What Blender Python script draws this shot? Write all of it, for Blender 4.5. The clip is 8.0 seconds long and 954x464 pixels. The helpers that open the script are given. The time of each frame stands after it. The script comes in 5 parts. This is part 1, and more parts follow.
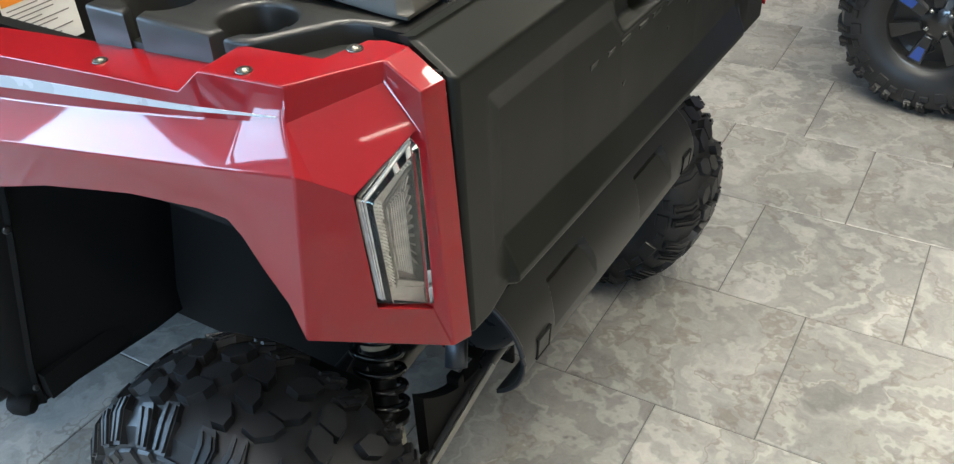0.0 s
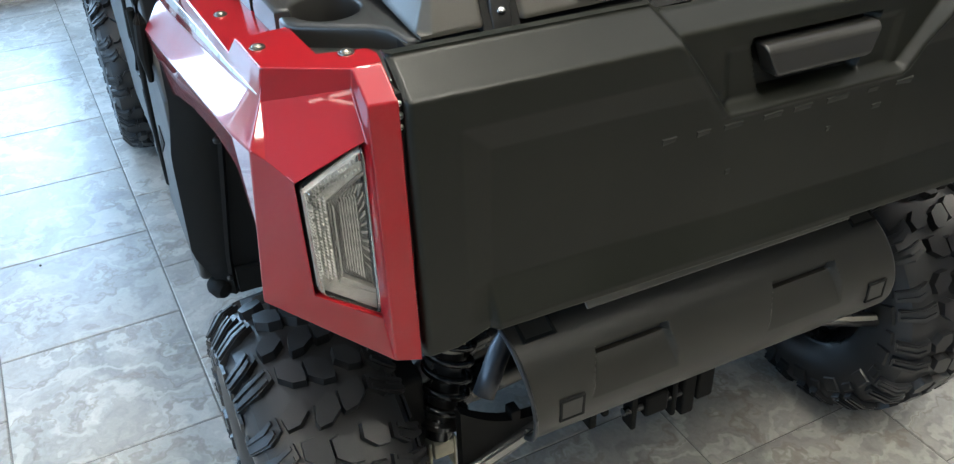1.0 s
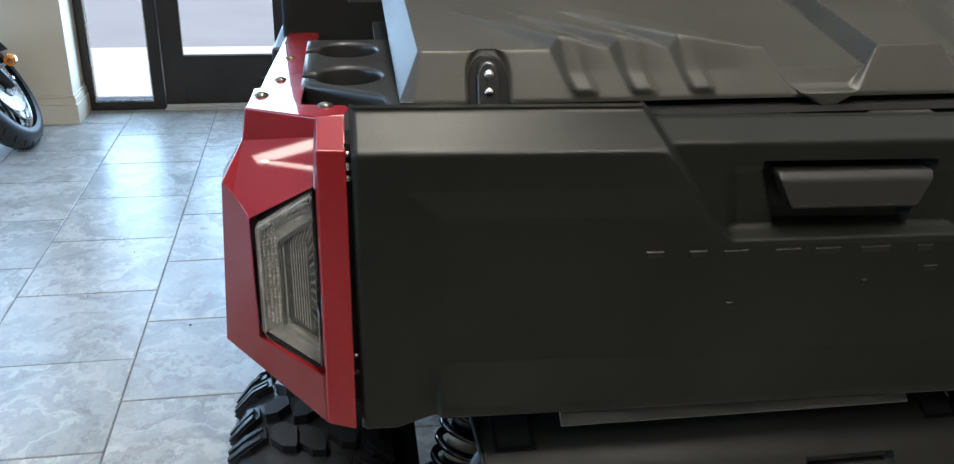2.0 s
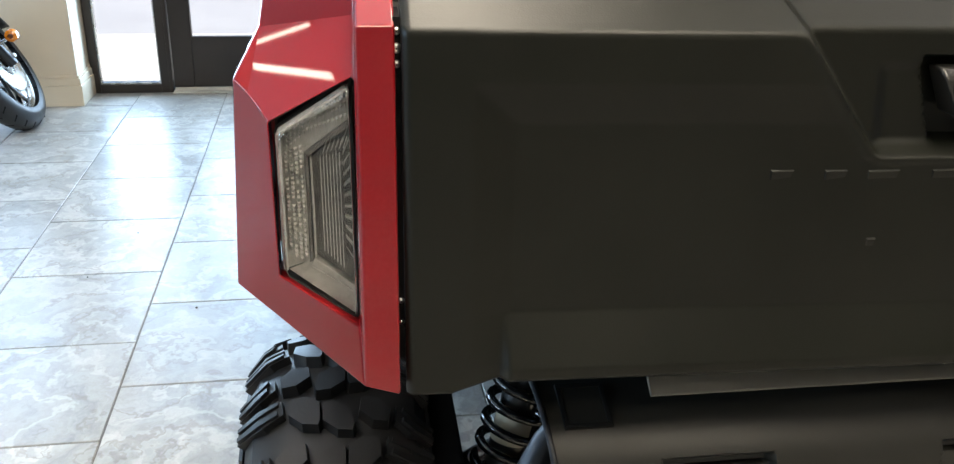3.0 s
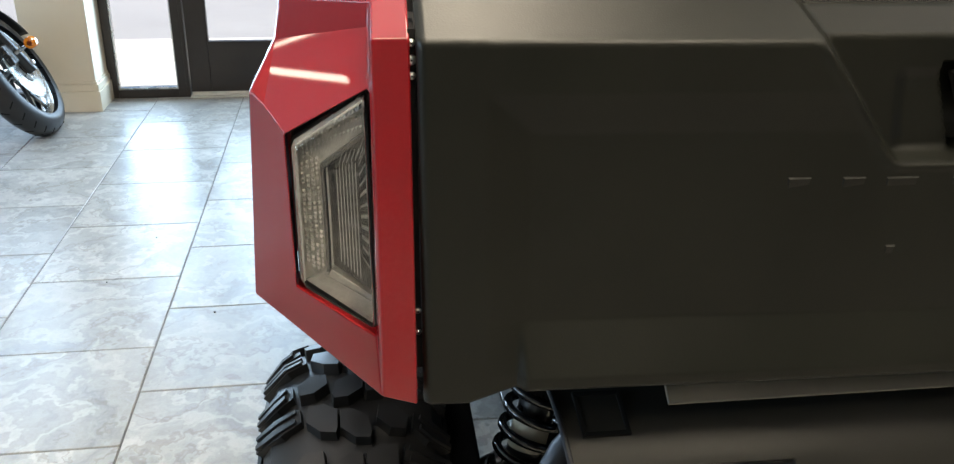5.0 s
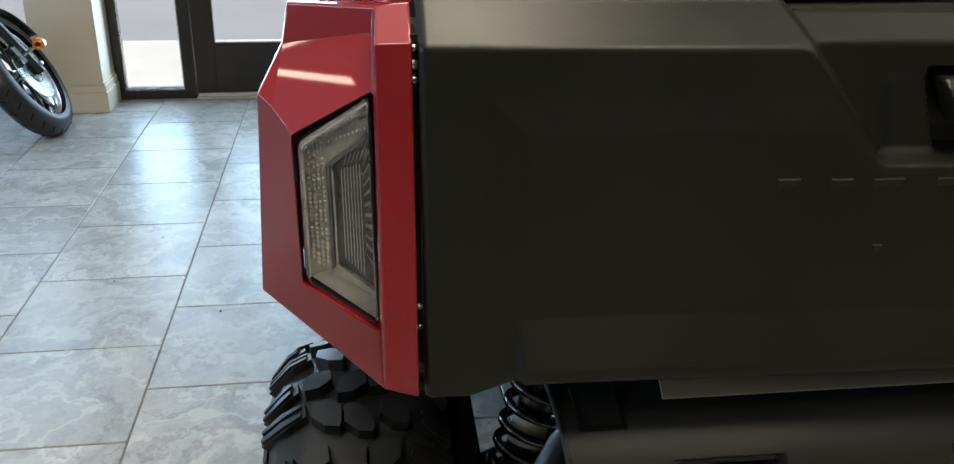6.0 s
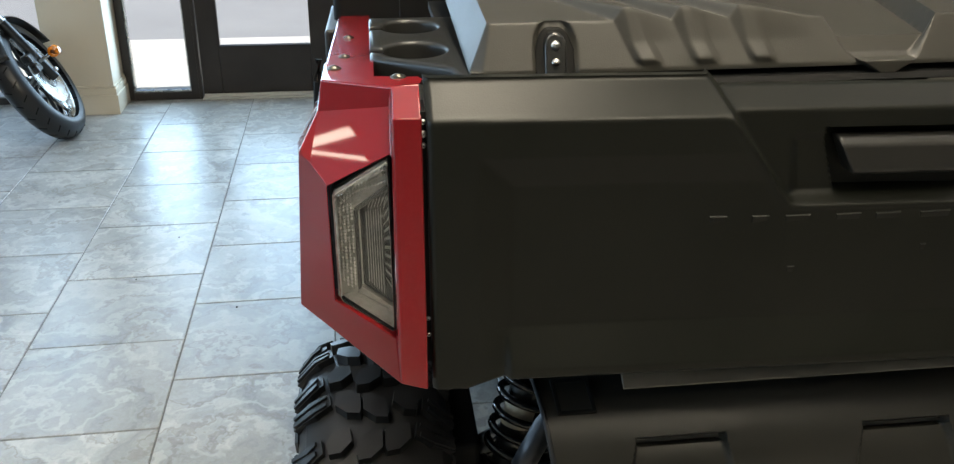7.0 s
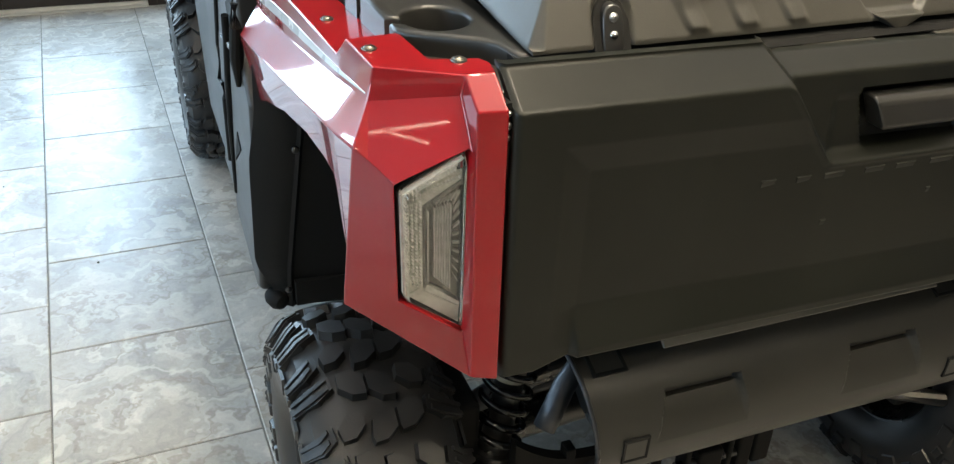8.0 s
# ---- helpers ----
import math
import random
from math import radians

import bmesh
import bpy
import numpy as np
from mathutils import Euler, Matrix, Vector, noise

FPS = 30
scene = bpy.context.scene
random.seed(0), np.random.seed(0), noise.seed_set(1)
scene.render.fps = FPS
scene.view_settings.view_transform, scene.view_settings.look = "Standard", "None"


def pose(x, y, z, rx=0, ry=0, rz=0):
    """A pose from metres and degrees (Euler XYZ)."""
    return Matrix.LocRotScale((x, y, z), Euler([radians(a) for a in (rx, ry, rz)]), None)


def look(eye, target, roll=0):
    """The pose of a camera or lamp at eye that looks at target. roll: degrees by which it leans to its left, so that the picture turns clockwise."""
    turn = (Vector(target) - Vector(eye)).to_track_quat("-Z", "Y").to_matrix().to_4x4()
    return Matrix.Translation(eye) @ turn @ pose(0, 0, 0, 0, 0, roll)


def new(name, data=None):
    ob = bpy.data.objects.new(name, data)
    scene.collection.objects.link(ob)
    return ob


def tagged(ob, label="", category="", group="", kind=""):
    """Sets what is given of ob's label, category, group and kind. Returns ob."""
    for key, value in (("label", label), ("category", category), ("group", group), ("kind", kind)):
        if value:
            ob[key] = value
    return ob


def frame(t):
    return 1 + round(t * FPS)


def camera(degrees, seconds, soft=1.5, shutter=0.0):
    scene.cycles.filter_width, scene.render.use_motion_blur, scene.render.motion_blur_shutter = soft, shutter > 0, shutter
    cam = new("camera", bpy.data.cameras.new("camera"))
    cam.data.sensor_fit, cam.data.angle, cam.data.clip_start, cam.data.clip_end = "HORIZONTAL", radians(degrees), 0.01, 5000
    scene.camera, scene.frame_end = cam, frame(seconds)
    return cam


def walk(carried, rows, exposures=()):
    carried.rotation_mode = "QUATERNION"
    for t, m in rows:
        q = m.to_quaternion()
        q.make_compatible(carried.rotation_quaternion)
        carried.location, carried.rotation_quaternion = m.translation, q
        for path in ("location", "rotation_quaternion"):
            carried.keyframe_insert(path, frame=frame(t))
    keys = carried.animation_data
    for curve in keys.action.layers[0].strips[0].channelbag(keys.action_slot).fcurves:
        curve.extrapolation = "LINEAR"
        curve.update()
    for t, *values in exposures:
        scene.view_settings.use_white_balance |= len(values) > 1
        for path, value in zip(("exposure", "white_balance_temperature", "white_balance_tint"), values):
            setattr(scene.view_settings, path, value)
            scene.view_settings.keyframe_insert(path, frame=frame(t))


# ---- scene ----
cam = camera(55.4, 8.0, soft=1.3)
PATH = [
    (0, (0.124, 0.154, 1.504), (-0.735, 1.54, 0.347), -3.2),
    (0.2, (0.234, 0.197, 1.517), (-0.817, 1.454, 0.369), -2.8),
    (0.5, (0.335, 0.314, 1.499), (-0.95, 1.356, 0.376), -2.0),
    (0.8, (0.392, 0.444, 1.501), (-1.011, 1.329, 0.384), -1.1),
    (1, (0.436, 0.516, 1.503), (-1.049, 1.269, 0.395), -1.4),
    (1.2, (0.496, 0.594, 1.489), (-1.075, 1.206, 0.413), -0.9),
    (1.5, (0.584, 0.719, 1.473), (-1.092, 1.181, 0.483), 1.4),
    (1.8, (0.59, 0.787, 1.45), (-1.183, 1.155, 0.601), 1.6),
    (2, (0.554, 0.791, 1.409), (-1.254, 1.119, 0.617), 1.5),
    (2.2, (0.506, 0.778, 1.355), (-1.306, 1.101, 0.571), 2.0),
    (3.3, (0.373, 0.762, 1.247), (-1.442, 1.069, 0.466), 1.5),
    (3.5, (0.372, 0.762, 1.249), (-1.445, 1.067, 0.469), 1.5),
    (4, (0.37, 0.762, 1.249), (-1.449, 1.05, 0.469), 1.0),
    (4.5, (0.372, 0.762, 1.253), (-1.447, 1.04, 0.47), 0.8),
    (5.8, (0.407, 0.764, 1.266), (-1.415, 1.033, 0.487), 0.9),
    (6, (0.41, 0.763, 1.267), (-1.413, 1.029, 0.488), 0.9),
    (6.5, (0.444, 0.758, 1.294), (-1.378, 1.022, 0.513), 0.8),
    (7, (0.588, 0.737, 1.396), (-1.22, 1.009, 0.586), 0.5),
    (7.2, (0.618, 0.715, 1.432), (-1.164, 1.03, 0.58), 1.0),
    (7.5, (0.589, 0.627, 1.464), (-1.138, 1.037, 0.542), 1.9),
    (7.8, (0.494, 0.509, 1.464), (-1.14, 1.095, 0.47), 1.1),
    (8, (0.419, 0.458, 1.465), (-1.153, 1.164, 0.451), 2.9),
]
EXPOSURES = [(0.0, 0.68, 5950, 12), (0.2, 1.25, 5750, 12), (0.5, 1.84, 5900, 12), (1.0, 0.76, 5850, 12), (1.5, 0.6, 6100, 14), (2.0, 0.15, 5900, 14), (3.5, 0.82, 6750, 16), (4.0, 0.43, 6750, 14), (4.5, 0.7, 6800, 16), (6.0, -0.07, 6600, 12),
             (6.5, 0.2, 6750, 14), (7.0, 0.1, 6600, 12), (7.5, 0.5, 6850, 14), (8.0, 0.65, 6850, 13)]
walk(cam, [(t, look(eye, target, roll)) for t, eye, target, roll in PATH], EXPOSURES)

# ---- world, sun and large lights ----
world = bpy.data.worlds.new("sky")
scene.world = world
world.use_nodes = True
_wn = world.node_tree
_sky = _wn.nodes.new("ShaderNodeTexSky")
_sky.sky_type, _sky.sun_disc = "NISHITA", False
_sky.sun_elevation, _sky.sun_rotation = radians(48), radians(110)
_wn.nodes["Background"].inputs["Strength"].default_value = 0.15
_wn.links.new(_sky.outputs[0], _wn.nodes["Background"].inputs["Color"])

sun = new("sun", bpy.data.lights.new("sun", "SUN"))
sun.data.energy, sun.data.angle, sun.data.color = 4.6, radians(0.6), (1.0, 0.95, 0.88)
sun.matrix_basis = look((-6, -8, 9), (-6.5, -4, 0))


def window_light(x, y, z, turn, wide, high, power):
    """Daylight that comes in through one glazed opening; at the left wall an added fill."""
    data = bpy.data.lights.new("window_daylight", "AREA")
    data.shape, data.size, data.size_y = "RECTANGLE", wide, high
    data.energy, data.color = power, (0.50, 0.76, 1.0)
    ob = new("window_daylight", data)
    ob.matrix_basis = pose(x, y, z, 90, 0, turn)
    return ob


window_light(-4.50, 0.34, 1.15, -90, 0.5, 1.7, 21)
window_light(-4.50, -0.25, 1.15, -90, 0.28, 2.0, 16)
window_light(-4.50, -1.42, 1.50, -90, 1.2, 1.4, 48)
window_light(-4.50, -2.74, 1.50, -90, 1.2, 1.4, 48)
# lamps in the unseen windows beyond the door, for the deck's reflection
window_light(-4.50, 1.37, 1.20, -90, 1.0, 2.1, 15)
window_light(-4.50, 2.52, 1.20, -90, 1.0, 2.1, 13)
# fill for left-facing panels, in front of windows added to the left wall
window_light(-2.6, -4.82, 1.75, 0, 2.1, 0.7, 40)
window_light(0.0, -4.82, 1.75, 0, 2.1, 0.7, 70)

# ---- materials ----


def material(name, color, rough=0.5, metal=0.0, coat=0.0):
    m = bpy.data.materials.new(name)
    m.use_nodes = True
    b = m.node_tree.nodes["Principled BSDF"]
    b.inputs["Base Color"].default_value = (*color, 1)
    b.inputs["Roughness"].default_value = rough
    b.inputs["Metallic"].default_value = metal
    b.inputs["Coat Weight"].default_value = coat
    b.inputs["Coat Roughness"].default_value = 0.03
    return m


def node(m, kind, **values):
    n = m.node_tree.nodes.new(kind)
    for key, value in values.items():
        n.inputs[key.replace("_", " ")].default_value = value
    return n


def link(m, a, out, b, to):
    m.node_tree.links.new(a.outputs[out], b.inputs[to])


def coords(m, per_object=False):
    c = m.node_tree.nodes.new("ShaderNodeTexCoord")
    if not per_object:
        return c, "Object"
    info = m.node_tree.nodes.new("ShaderNodeObjectInfo")
    scale = m.node_tree.nodes.new("ShaderNodeVectorMath")
    scale.operation = "SCALE"
    scale.inputs[0].default_value = (37.0, 91.0, 53.0)
    add = m.node_tree.nodes.new("ShaderNodeVectorMath")
    m.node_tree.links.new(info.outputs["Random"], scale.inputs["Scale"])
    m.node_tree.links.new(c.outputs["Object"], add.inputs[0])
    m.node_tree.links.new(scale.outputs[0], add.inputs[1])
    return add, "Vector"


def grainy(m, scale, strength, distance=0.001, color_a=None, color_b=None, blotch=6.0, rough=None, detail=4.0):
    """Fine relief, a slow change of tone and of gloss on the material m."""
    b = m.node_tree.nodes["Principled BSDF"]
    src, out = coords(m)
    fine = node(m, "ShaderNodeTexNoise", Scale=scale, Detail=detail)
    link(m, src, out, fine, "Vector")
    bump = node(m, "ShaderNodeBump", Strength=strength, Distance=distance)
    link(m, fine, "Fac", bump, "Height")
    link(m, bump, "Normal", b, "Normal")
    slow = node(m, "ShaderNodeTexNoise", Scale=blotch, Detail=5.0, Roughness=0.6)
    link(m, src, out, slow, "Vector")
    if color_a:
        ramp = m.node_tree.nodes.new("ShaderNodeValToRGB")
        ramp.color_ramp.elements[0].position, ramp.color_ramp.elements[1].position = 0.3, 0.7
        ramp.color_ramp.elements[0].color, ramp.color_ramp.elements[1].color = (*color_a, 1), (*color_b, 1)
        link(m, slow, "Fac", ramp, "Fac")
        link(m, ramp, "Color", b, "Base Color")
    if rough:
        span = node(m, "ShaderNodeMapRange")
        span.inputs["From Min"].default_value, span.inputs["From Max"].default_value = 0.3, 0.7
        span.inputs["To Min"].default_value, span.inputs["To Max"].default_value = rough
        link(m, slow, "Fac", span, "Value")
        link(m, span, "Result", b, "Roughness")
    return m


RED_BASE_GLOSS = 0.10
RED = grainy(material("red_paint", (0.19, 0.004, 0.010), 0.38, 0.0, 0.9), 40, 0.04, 0.0004,
             (0.212, 0.0046, 0.0076), (0.234, 0.0058, 0.0096), 3.0, (0.34, 0.46))
RED.node_tree.nodes["Principled BSDF"].inputs["Specular IOR Level"].default_value = RED_BASE_GLOSS
BLACK_PLASTIC = grainy(material("grained_black_plastic", (0.013, 0.0125, 0.010), 0.45), 560, 0.20, 0.0006,
                       (0.0066, 0.0072, 0.0054), (0.0104, 0.0111, 0.0086), 5.0, (0.33, 0.43))
BOX_PLASTIC = grainy(material("moulded_box_plastic", (0.04, 0.039, 0.035), 0.42), 700, 0.3, 0.0007,
                     (0.029, 0.0273, 0.0225), (0.041, 0.0385, 0.0318), 4.0, (0.40, 0.52))
TRAY_PLASTIC = grainy(material("moulded_tray_plastic", (0.02, 0.02, 0.019), 0.4), 700, 0.2, 0.0006,
                      (0.014, 0.0138, 0.0128), (0.021, 0.0206, 0.019), 4.0, (0.30, 0.42))
GUARD_PLASTIC = grainy(material("matt_heat_shield", (0.026, 0.025, 0.021), 0.5), 800, 0.18, 0.0005,
                       (0.016, 0.0158, 0.0135), (0.023, 0.0225, 0.0195), 4.0, (0.34, 0.46))
BLACK_PLASTIC.node_tree.nodes["Principled BSDF"].inputs["Specular IOR Level"].default_value = 0.24
GUARD_PLASTIC.node_tree.nodes["Principled BSDF"].inputs["Specular IOR Level"].default_value = 0.4
# pale colour stands in for light from above on the guard lip
LIT_LIP_PLASTIC = grainy(material("lit_lip_plastic", (0.10, 0.096, 0.085), 0.5), 500, 0.2, 0.0006,
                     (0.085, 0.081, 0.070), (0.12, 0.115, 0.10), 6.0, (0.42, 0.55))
GREY_PLASTIC = grainy(material("grey_side_plastic", (0.035, 0.036, 0.038), 0.45), 500, 0.2, 0.0006,
                      (0.019, 0.020, 0.0215), (0.028, 0.029, 0.031), 4.0, (0.4, 0.5))
LINER_GLOSS = 0.15
LINER = grainy(material("dull_black_liner", (0.007, 0.007, 0.007), 0.7), 300, 0.2, 0.0008,
               (0.006, 0.006, 0.006), (0.01, 0.01, 0.0098), 6.0, (0.6, 0.75))
LINER.node_tree.nodes["Principled BSDF"].inputs["Specular IOR Level"].default_value = LINER_GLOSS
RUBBER = grainy(material("tyre_rubber", (0.010, 0.010, 0.010), 0.55), 260, 0.25, 0.0006,
                (0.010, 0.010, 0.0106), (0.018, 0.018, 0.0189), 9.0, (0.32, 0.50))
BLACK_STEEL = grainy(material("black_painted_steel", (0.012, 0.012, 0.012), 0.3, 0.0, 0.6), 120, 0.05, 0.0005,
                     (0.010, 0.010, 0.010), (0.016, 0.016, 0.016), 12.0, (0.24, 0.36))
STEEL = grainy(material("bright_steel", (0.6, 0.59, 0.57), 0.28, 1.0), 200, 0.05, 0.0004,
               (0.5, 0.49, 0.47), (0.66, 0.65, 0.63), 15.0, (0.2, 0.36))
DULL_STEEL = grainy(material("dull_exhaust_steel", (0.11, 0.11, 0.115), 0.42, 0.8), 200, 0.08, 0.0004,
                    (0.035, 0.038, 0.043), (0.07, 0.073, 0.08), 15.0, (0.32, 0.46))
ZINC = grainy(material("zinc_plated_steel", (0.5, 0.46, 0.34), 0.4, 0.3), 200, 0.06, 0.0004,
              (0.46, 0.42, 0.31), (0.60, 0.56, 0.43), 25.0, (0.3, 0.45))
BARE_EDGE = grainy(material("bare_steel_edge", (0.34, 0.32, 0.27), 0.4, 0.5), 200, 0.08, 0.0004,
                   (0.26, 0.245, 0.21), (0.40, 0.38, 0.33), 20.0, (0.32, 0.5))
RIVET = grainy(material("dull_rivet_steel", (0.30, 0.28, 0.24), 0.35, 1.0), 200, 0.05, 0.0004,
               (0.13, 0.12, 0.10), (0.22, 0.20, 0.17), 25.0, (0.28, 0.42))
ALLOY = grainy(material("machined_alloy", (0.7, 0.7, 0.7), 0.3, 1.0), 200, 0.05, 0.0004,
               (0.62, 0.62, 0.62), (0.74, 0.74, 0.74), 12.0, (0.24, 0.36))
REFLECTOR = grainy(material("lamp_reflector", (0.55, 0.53, 0.47), 0.2, 0.6), 300, 0.06, 0.0004,
                   (0.46, 0.45, 0.42), (0.74, 0.73, 0.69), 90.0, (0.08, 0.20))
LAMP_CLEAR = grainy(material("frosted_inner_lens", (0.30, 0.285, 0.25), 0.25, 0.25), 300, 0.06, 0.0004,
                    (0.19, 0.185, 0.168), (0.31, 0.303, 0.278), 90.0, (0.08, 0.18))
LAMP_WHITE = grainy(material("milky_clear_plastic", (0.5, 0.49, 0.46), 0.2), 300, 0.06, 0.0004,
                    (0.36, 0.355, 0.335), (0.52, 0.515, 0.49), 60.0, (0.10, 0.22))
LAMP_GREY = grainy(material("lamp_smoked_housing", (0.17, 0.163, 0.145), 0.3, 0.2), 300, 0.06, 0.0004,
                   (0.05, 0.048, 0.043), (0.10, 0.097, 0.088), 60.0, (0.15, 0.28))
SPRING = grainy(material("gloss_black_spring", (0.01, 0.01, 0.01), 0.18, 0.0, 0.35), 150, 0.04, 0.0003,
                (0.005, 0.005, 0.005), (0.009, 0.009, 0.009), 12.0, (0.10, 0.18))
CREAM = grainy(material("cream_wall_paint", (0.60, 0.52, 0.40), 0.55), 350, 0.25, 0.0008,
               (0.57, 0.49, 0.375), (0.63, 0.55, 0.425), 2.0, (0.5, 0.62))
# walls out of view, coloured darker than the cream to hold reflections down
WALL_DIM = grainy(material("dimmed_wall_paint", (0.30, 0.265, 0.22), 0.6), 350, 0.25, 0.0008,
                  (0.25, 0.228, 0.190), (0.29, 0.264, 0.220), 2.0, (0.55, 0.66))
CEILING = grainy(material("ceiling_tile_white", (0.72, 0.70, 0.65), 0.8), 200, 0.4, 0.001,
                 (0.46, 0.45, 0.43), (0.54, 0.53, 0.505), 3.0, (0.75, 0.85))
BRONZE = grainy(material("dark_bronze_aluminium", (0.035, 0.028, 0.025), 0.35, 0.4), 400, 0.06, 0.0004,
                (0.03, 0.024, 0.021), (0.042, 0.034, 0.03), 5.0, (0.3, 0.44))
CONCRETE = grainy(material("pale_concrete", (0.55, 0.54, 0.50), 0.85), 60, 0.35, 0.003,
                  (0.62, 0.61, 0.575), (0.72, 0.71, 0.675), 2.5, (0.8, 0.9))
ASPHALT = grainy(material("weathered_asphalt", (0.22, 0.22, 0.215), 0.9), 80, 0.5, 0.004,
                 (0.30, 0.31, 0.32), (0.37, 0.38, 0.39), 0.5, (0.85, 0.95))
GROUT = grainy(material("dark_grout", (0.12, 0.115, 0.105), 0.85), 500, 0.4, 0.001,
               (0.13, 0.125, 0.115), (0.18, 0.173, 0.16), 8.0, (0.8, 0.9))
GROUT_DARK = material("dark_grit", (0.03, 0.028, 0.025), 0.8)
BLUE = grainy(material("blue_paint", (0.02, 0.07, 0.33), 0.35, 0.0, 1.0), 60, 0.02, 0.0005,
              (0.018, 0.06, 0.29), (0.024, 0.08, 0.36), 3.0, (0.3, 0.4))
AMBER = material("amber_lens", (0.75, 0.22, 0.01), 0.2, 0.0, 0.6)
WHITE_PRINT = grainy(material("white_sticker", (0.74, 0.73, 0.70), 0.45), 300, 0.05, 0.0003,
                     (0.70, 0.69, 0.66), (0.77, 0.76, 0.73), 9.0, (0.4, 0.5))
PALE_METAL = grainy(material("pale_aluminium", (0.5, 0.48, 0.43), 0.55), 200, 0.05, 0.0004,
                    (0.45, 0.43, 0.39), (0.55, 0.53, 0.48), 10.0, (0.5, 0.6))
STRIPE = grainy(material("pale_grey_decal", (0.50, 0.51, 0.53), 0.3, 0.0, 0.8), 300, 0.03, 0.0003,
                (0.47, 0.48, 0.50), (0.53, 0.54, 0.56), 9.0, (0.25, 0.35))
ORANGE_PRINT = material("orange_print", (0.75, 0.25, 0.03), 0.45)
INK = material("grey_print", (0.16, 0.15, 0.15), 0.5)
BEIGE_COLLAR = grainy(material("beige_bump_rubber", (0.45, 0.40, 0.30), 0.6), 300, 0.1, 0.0004,
                      (0.4, 0.35, 0.26), (0.5, 0.45, 0.34), 20.0, (0.5, 0.65))


def clear(name, tint, rough):
    m = material(name, tint, rough)
    b = m.node_tree.nodes["Principled BSDF"]
    b.inputs["Transmission Weight"].default_value = 1.0
    b.inputs["IOR"].default_value = 1.45
    return m


GLASS = clear("window_glass", (0.97, 0.99, 0.99), 0.0)
LENS = clear("clear_lamp_lens", (0.95, 0.94, 0.92), 0.0)


def stone_tile():
    """Porcelain tile with a clouded, veined slate print; each tile shows another part of it."""
    m = material("veined_stone_tile", (0.4, 0.37, 0.32), 0.3)
    b = m.node_tree.nodes["Principled BSDF"]
    src, out = coords(m, True)
    warp = node(m, "ShaderNodeTexNoise", Scale=2.6, Detail=5.0, Roughness=0.6)
    link(m, src, out, warp, "Vector")
    mix = m.node_tree.nodes.new("ShaderNodeVectorMath")
    mix.operation = "MULTIPLY_ADD"
    mix.inputs[1].default_value = (1.1, 1.1, 1.1)
    link(m, warp, "Color", mix, 0)
    link(m, src, out, mix, 2)
    cloud = node(m, "ShaderNodeTexNoise", Scale=3.0, Detail=9.0, Roughness=0.62, Distortion=0.6)
    link(m, mix, "Vector", cloud, "Vector")
    ramp = m.node_tree.nodes.new("ShaderNodeValToRGB")
    e = ramp.color_ramp.elements
    e[0].position, e[0].color = 0.28, (0.185, 0.178, 0.166, 1)
    e[1].position, e[1].color = 0.72, (0.465, 0.450, 0.420, 1)
    for at, c in ((0.41, (0.265, 0.257, 0.242, 1)), (0.50, (0.325, 0.311, 0.284, 1)), (0.56, (0.350, 0.340, 0.322, 1)), (0.62, (0.395, 0.379, 0.348, 1))):
        n = e.new(at)
        n.color = c
    link(m, cloud, "Fac", ramp, "Fac")
    vein = node(m, "ShaderNodeTexWave", Scale=1.7, Distortion=9.0, Detail=5.0)
    vein.inputs["Detail Scale"].default_value = 1.6
    link(m, mix, "Vector", vein, "Vector")
    thin = m.node_tree.nodes.new("ShaderNodeValToRGB")
    te = thin.color_ramp.elements
    te[0].position, te[0].color = 0.0, (1, 1, 1, 1)
    te[1].position, te[1].color = 0.30, (0, 0, 0, 1)
    thin.color_ramp.interpolation = "EASE"
    link(m, vein, "Fac", thin, "Fac")
    both = m.node_tree.nodes.new("ShaderNodeMix")
    both.data_type = "RGBA"
    both.inputs[7].default_value = (0.54, 0.52, 0.475, 1)
    soft = m.node_tree.nodes.new("ShaderNodeMath")
    soft.operation = "MULTIPLY"
    soft.inputs[1].default_value = 0.42
    link(m, thin, "Color", soft, 0)
    link(m, soft, 0, both, 0)
    link(m, ramp, "Color", both, 6)
    # thin rust-brown veins across the cloudy ground
    rust = node(m, "ShaderNodeTexWave", Scale=1.15, Distortion=13.0, Detail=6.0)
    rust.inputs["Detail Scale"].default_value = 1.9
    rust.inputs["Phase Offset"].default_value = 2.3
    link(m, mix, "Vector", rust, "Vector")
    line = m.node_tree.nodes.new("ShaderNodeValToRGB")
    le = line.color_ramp.elements
    le[0].position, le[0].color = 0.0, (1, 1, 1, 1)
    le[1].position, le[1].color = 0.075, (0, 0, 0, 1)
    link(m, rust, "Fac", line, "Fac")
    amount = m.node_tree.nodes.new("ShaderNodeMath")
    amount.operation = "MULTIPLY"
    amount.inputs[1].default_value = 0.5
    link(m, line, "Color", amount, 0)
    brown = m.node_tree.nodes.new("ShaderNodeMix")
    brown.data_type = "RGBA"
    brown.inputs[7].default_value = (0.19, 0.160, 0.125, 1)
    link(m, amount, 0, brown, 0)
    link(m, both, 2, brown, 6)
    info = m.node_tree.nodes.new("ShaderNodeObjectInfo")
    tone = node(m, "ShaderNodeMapRange")
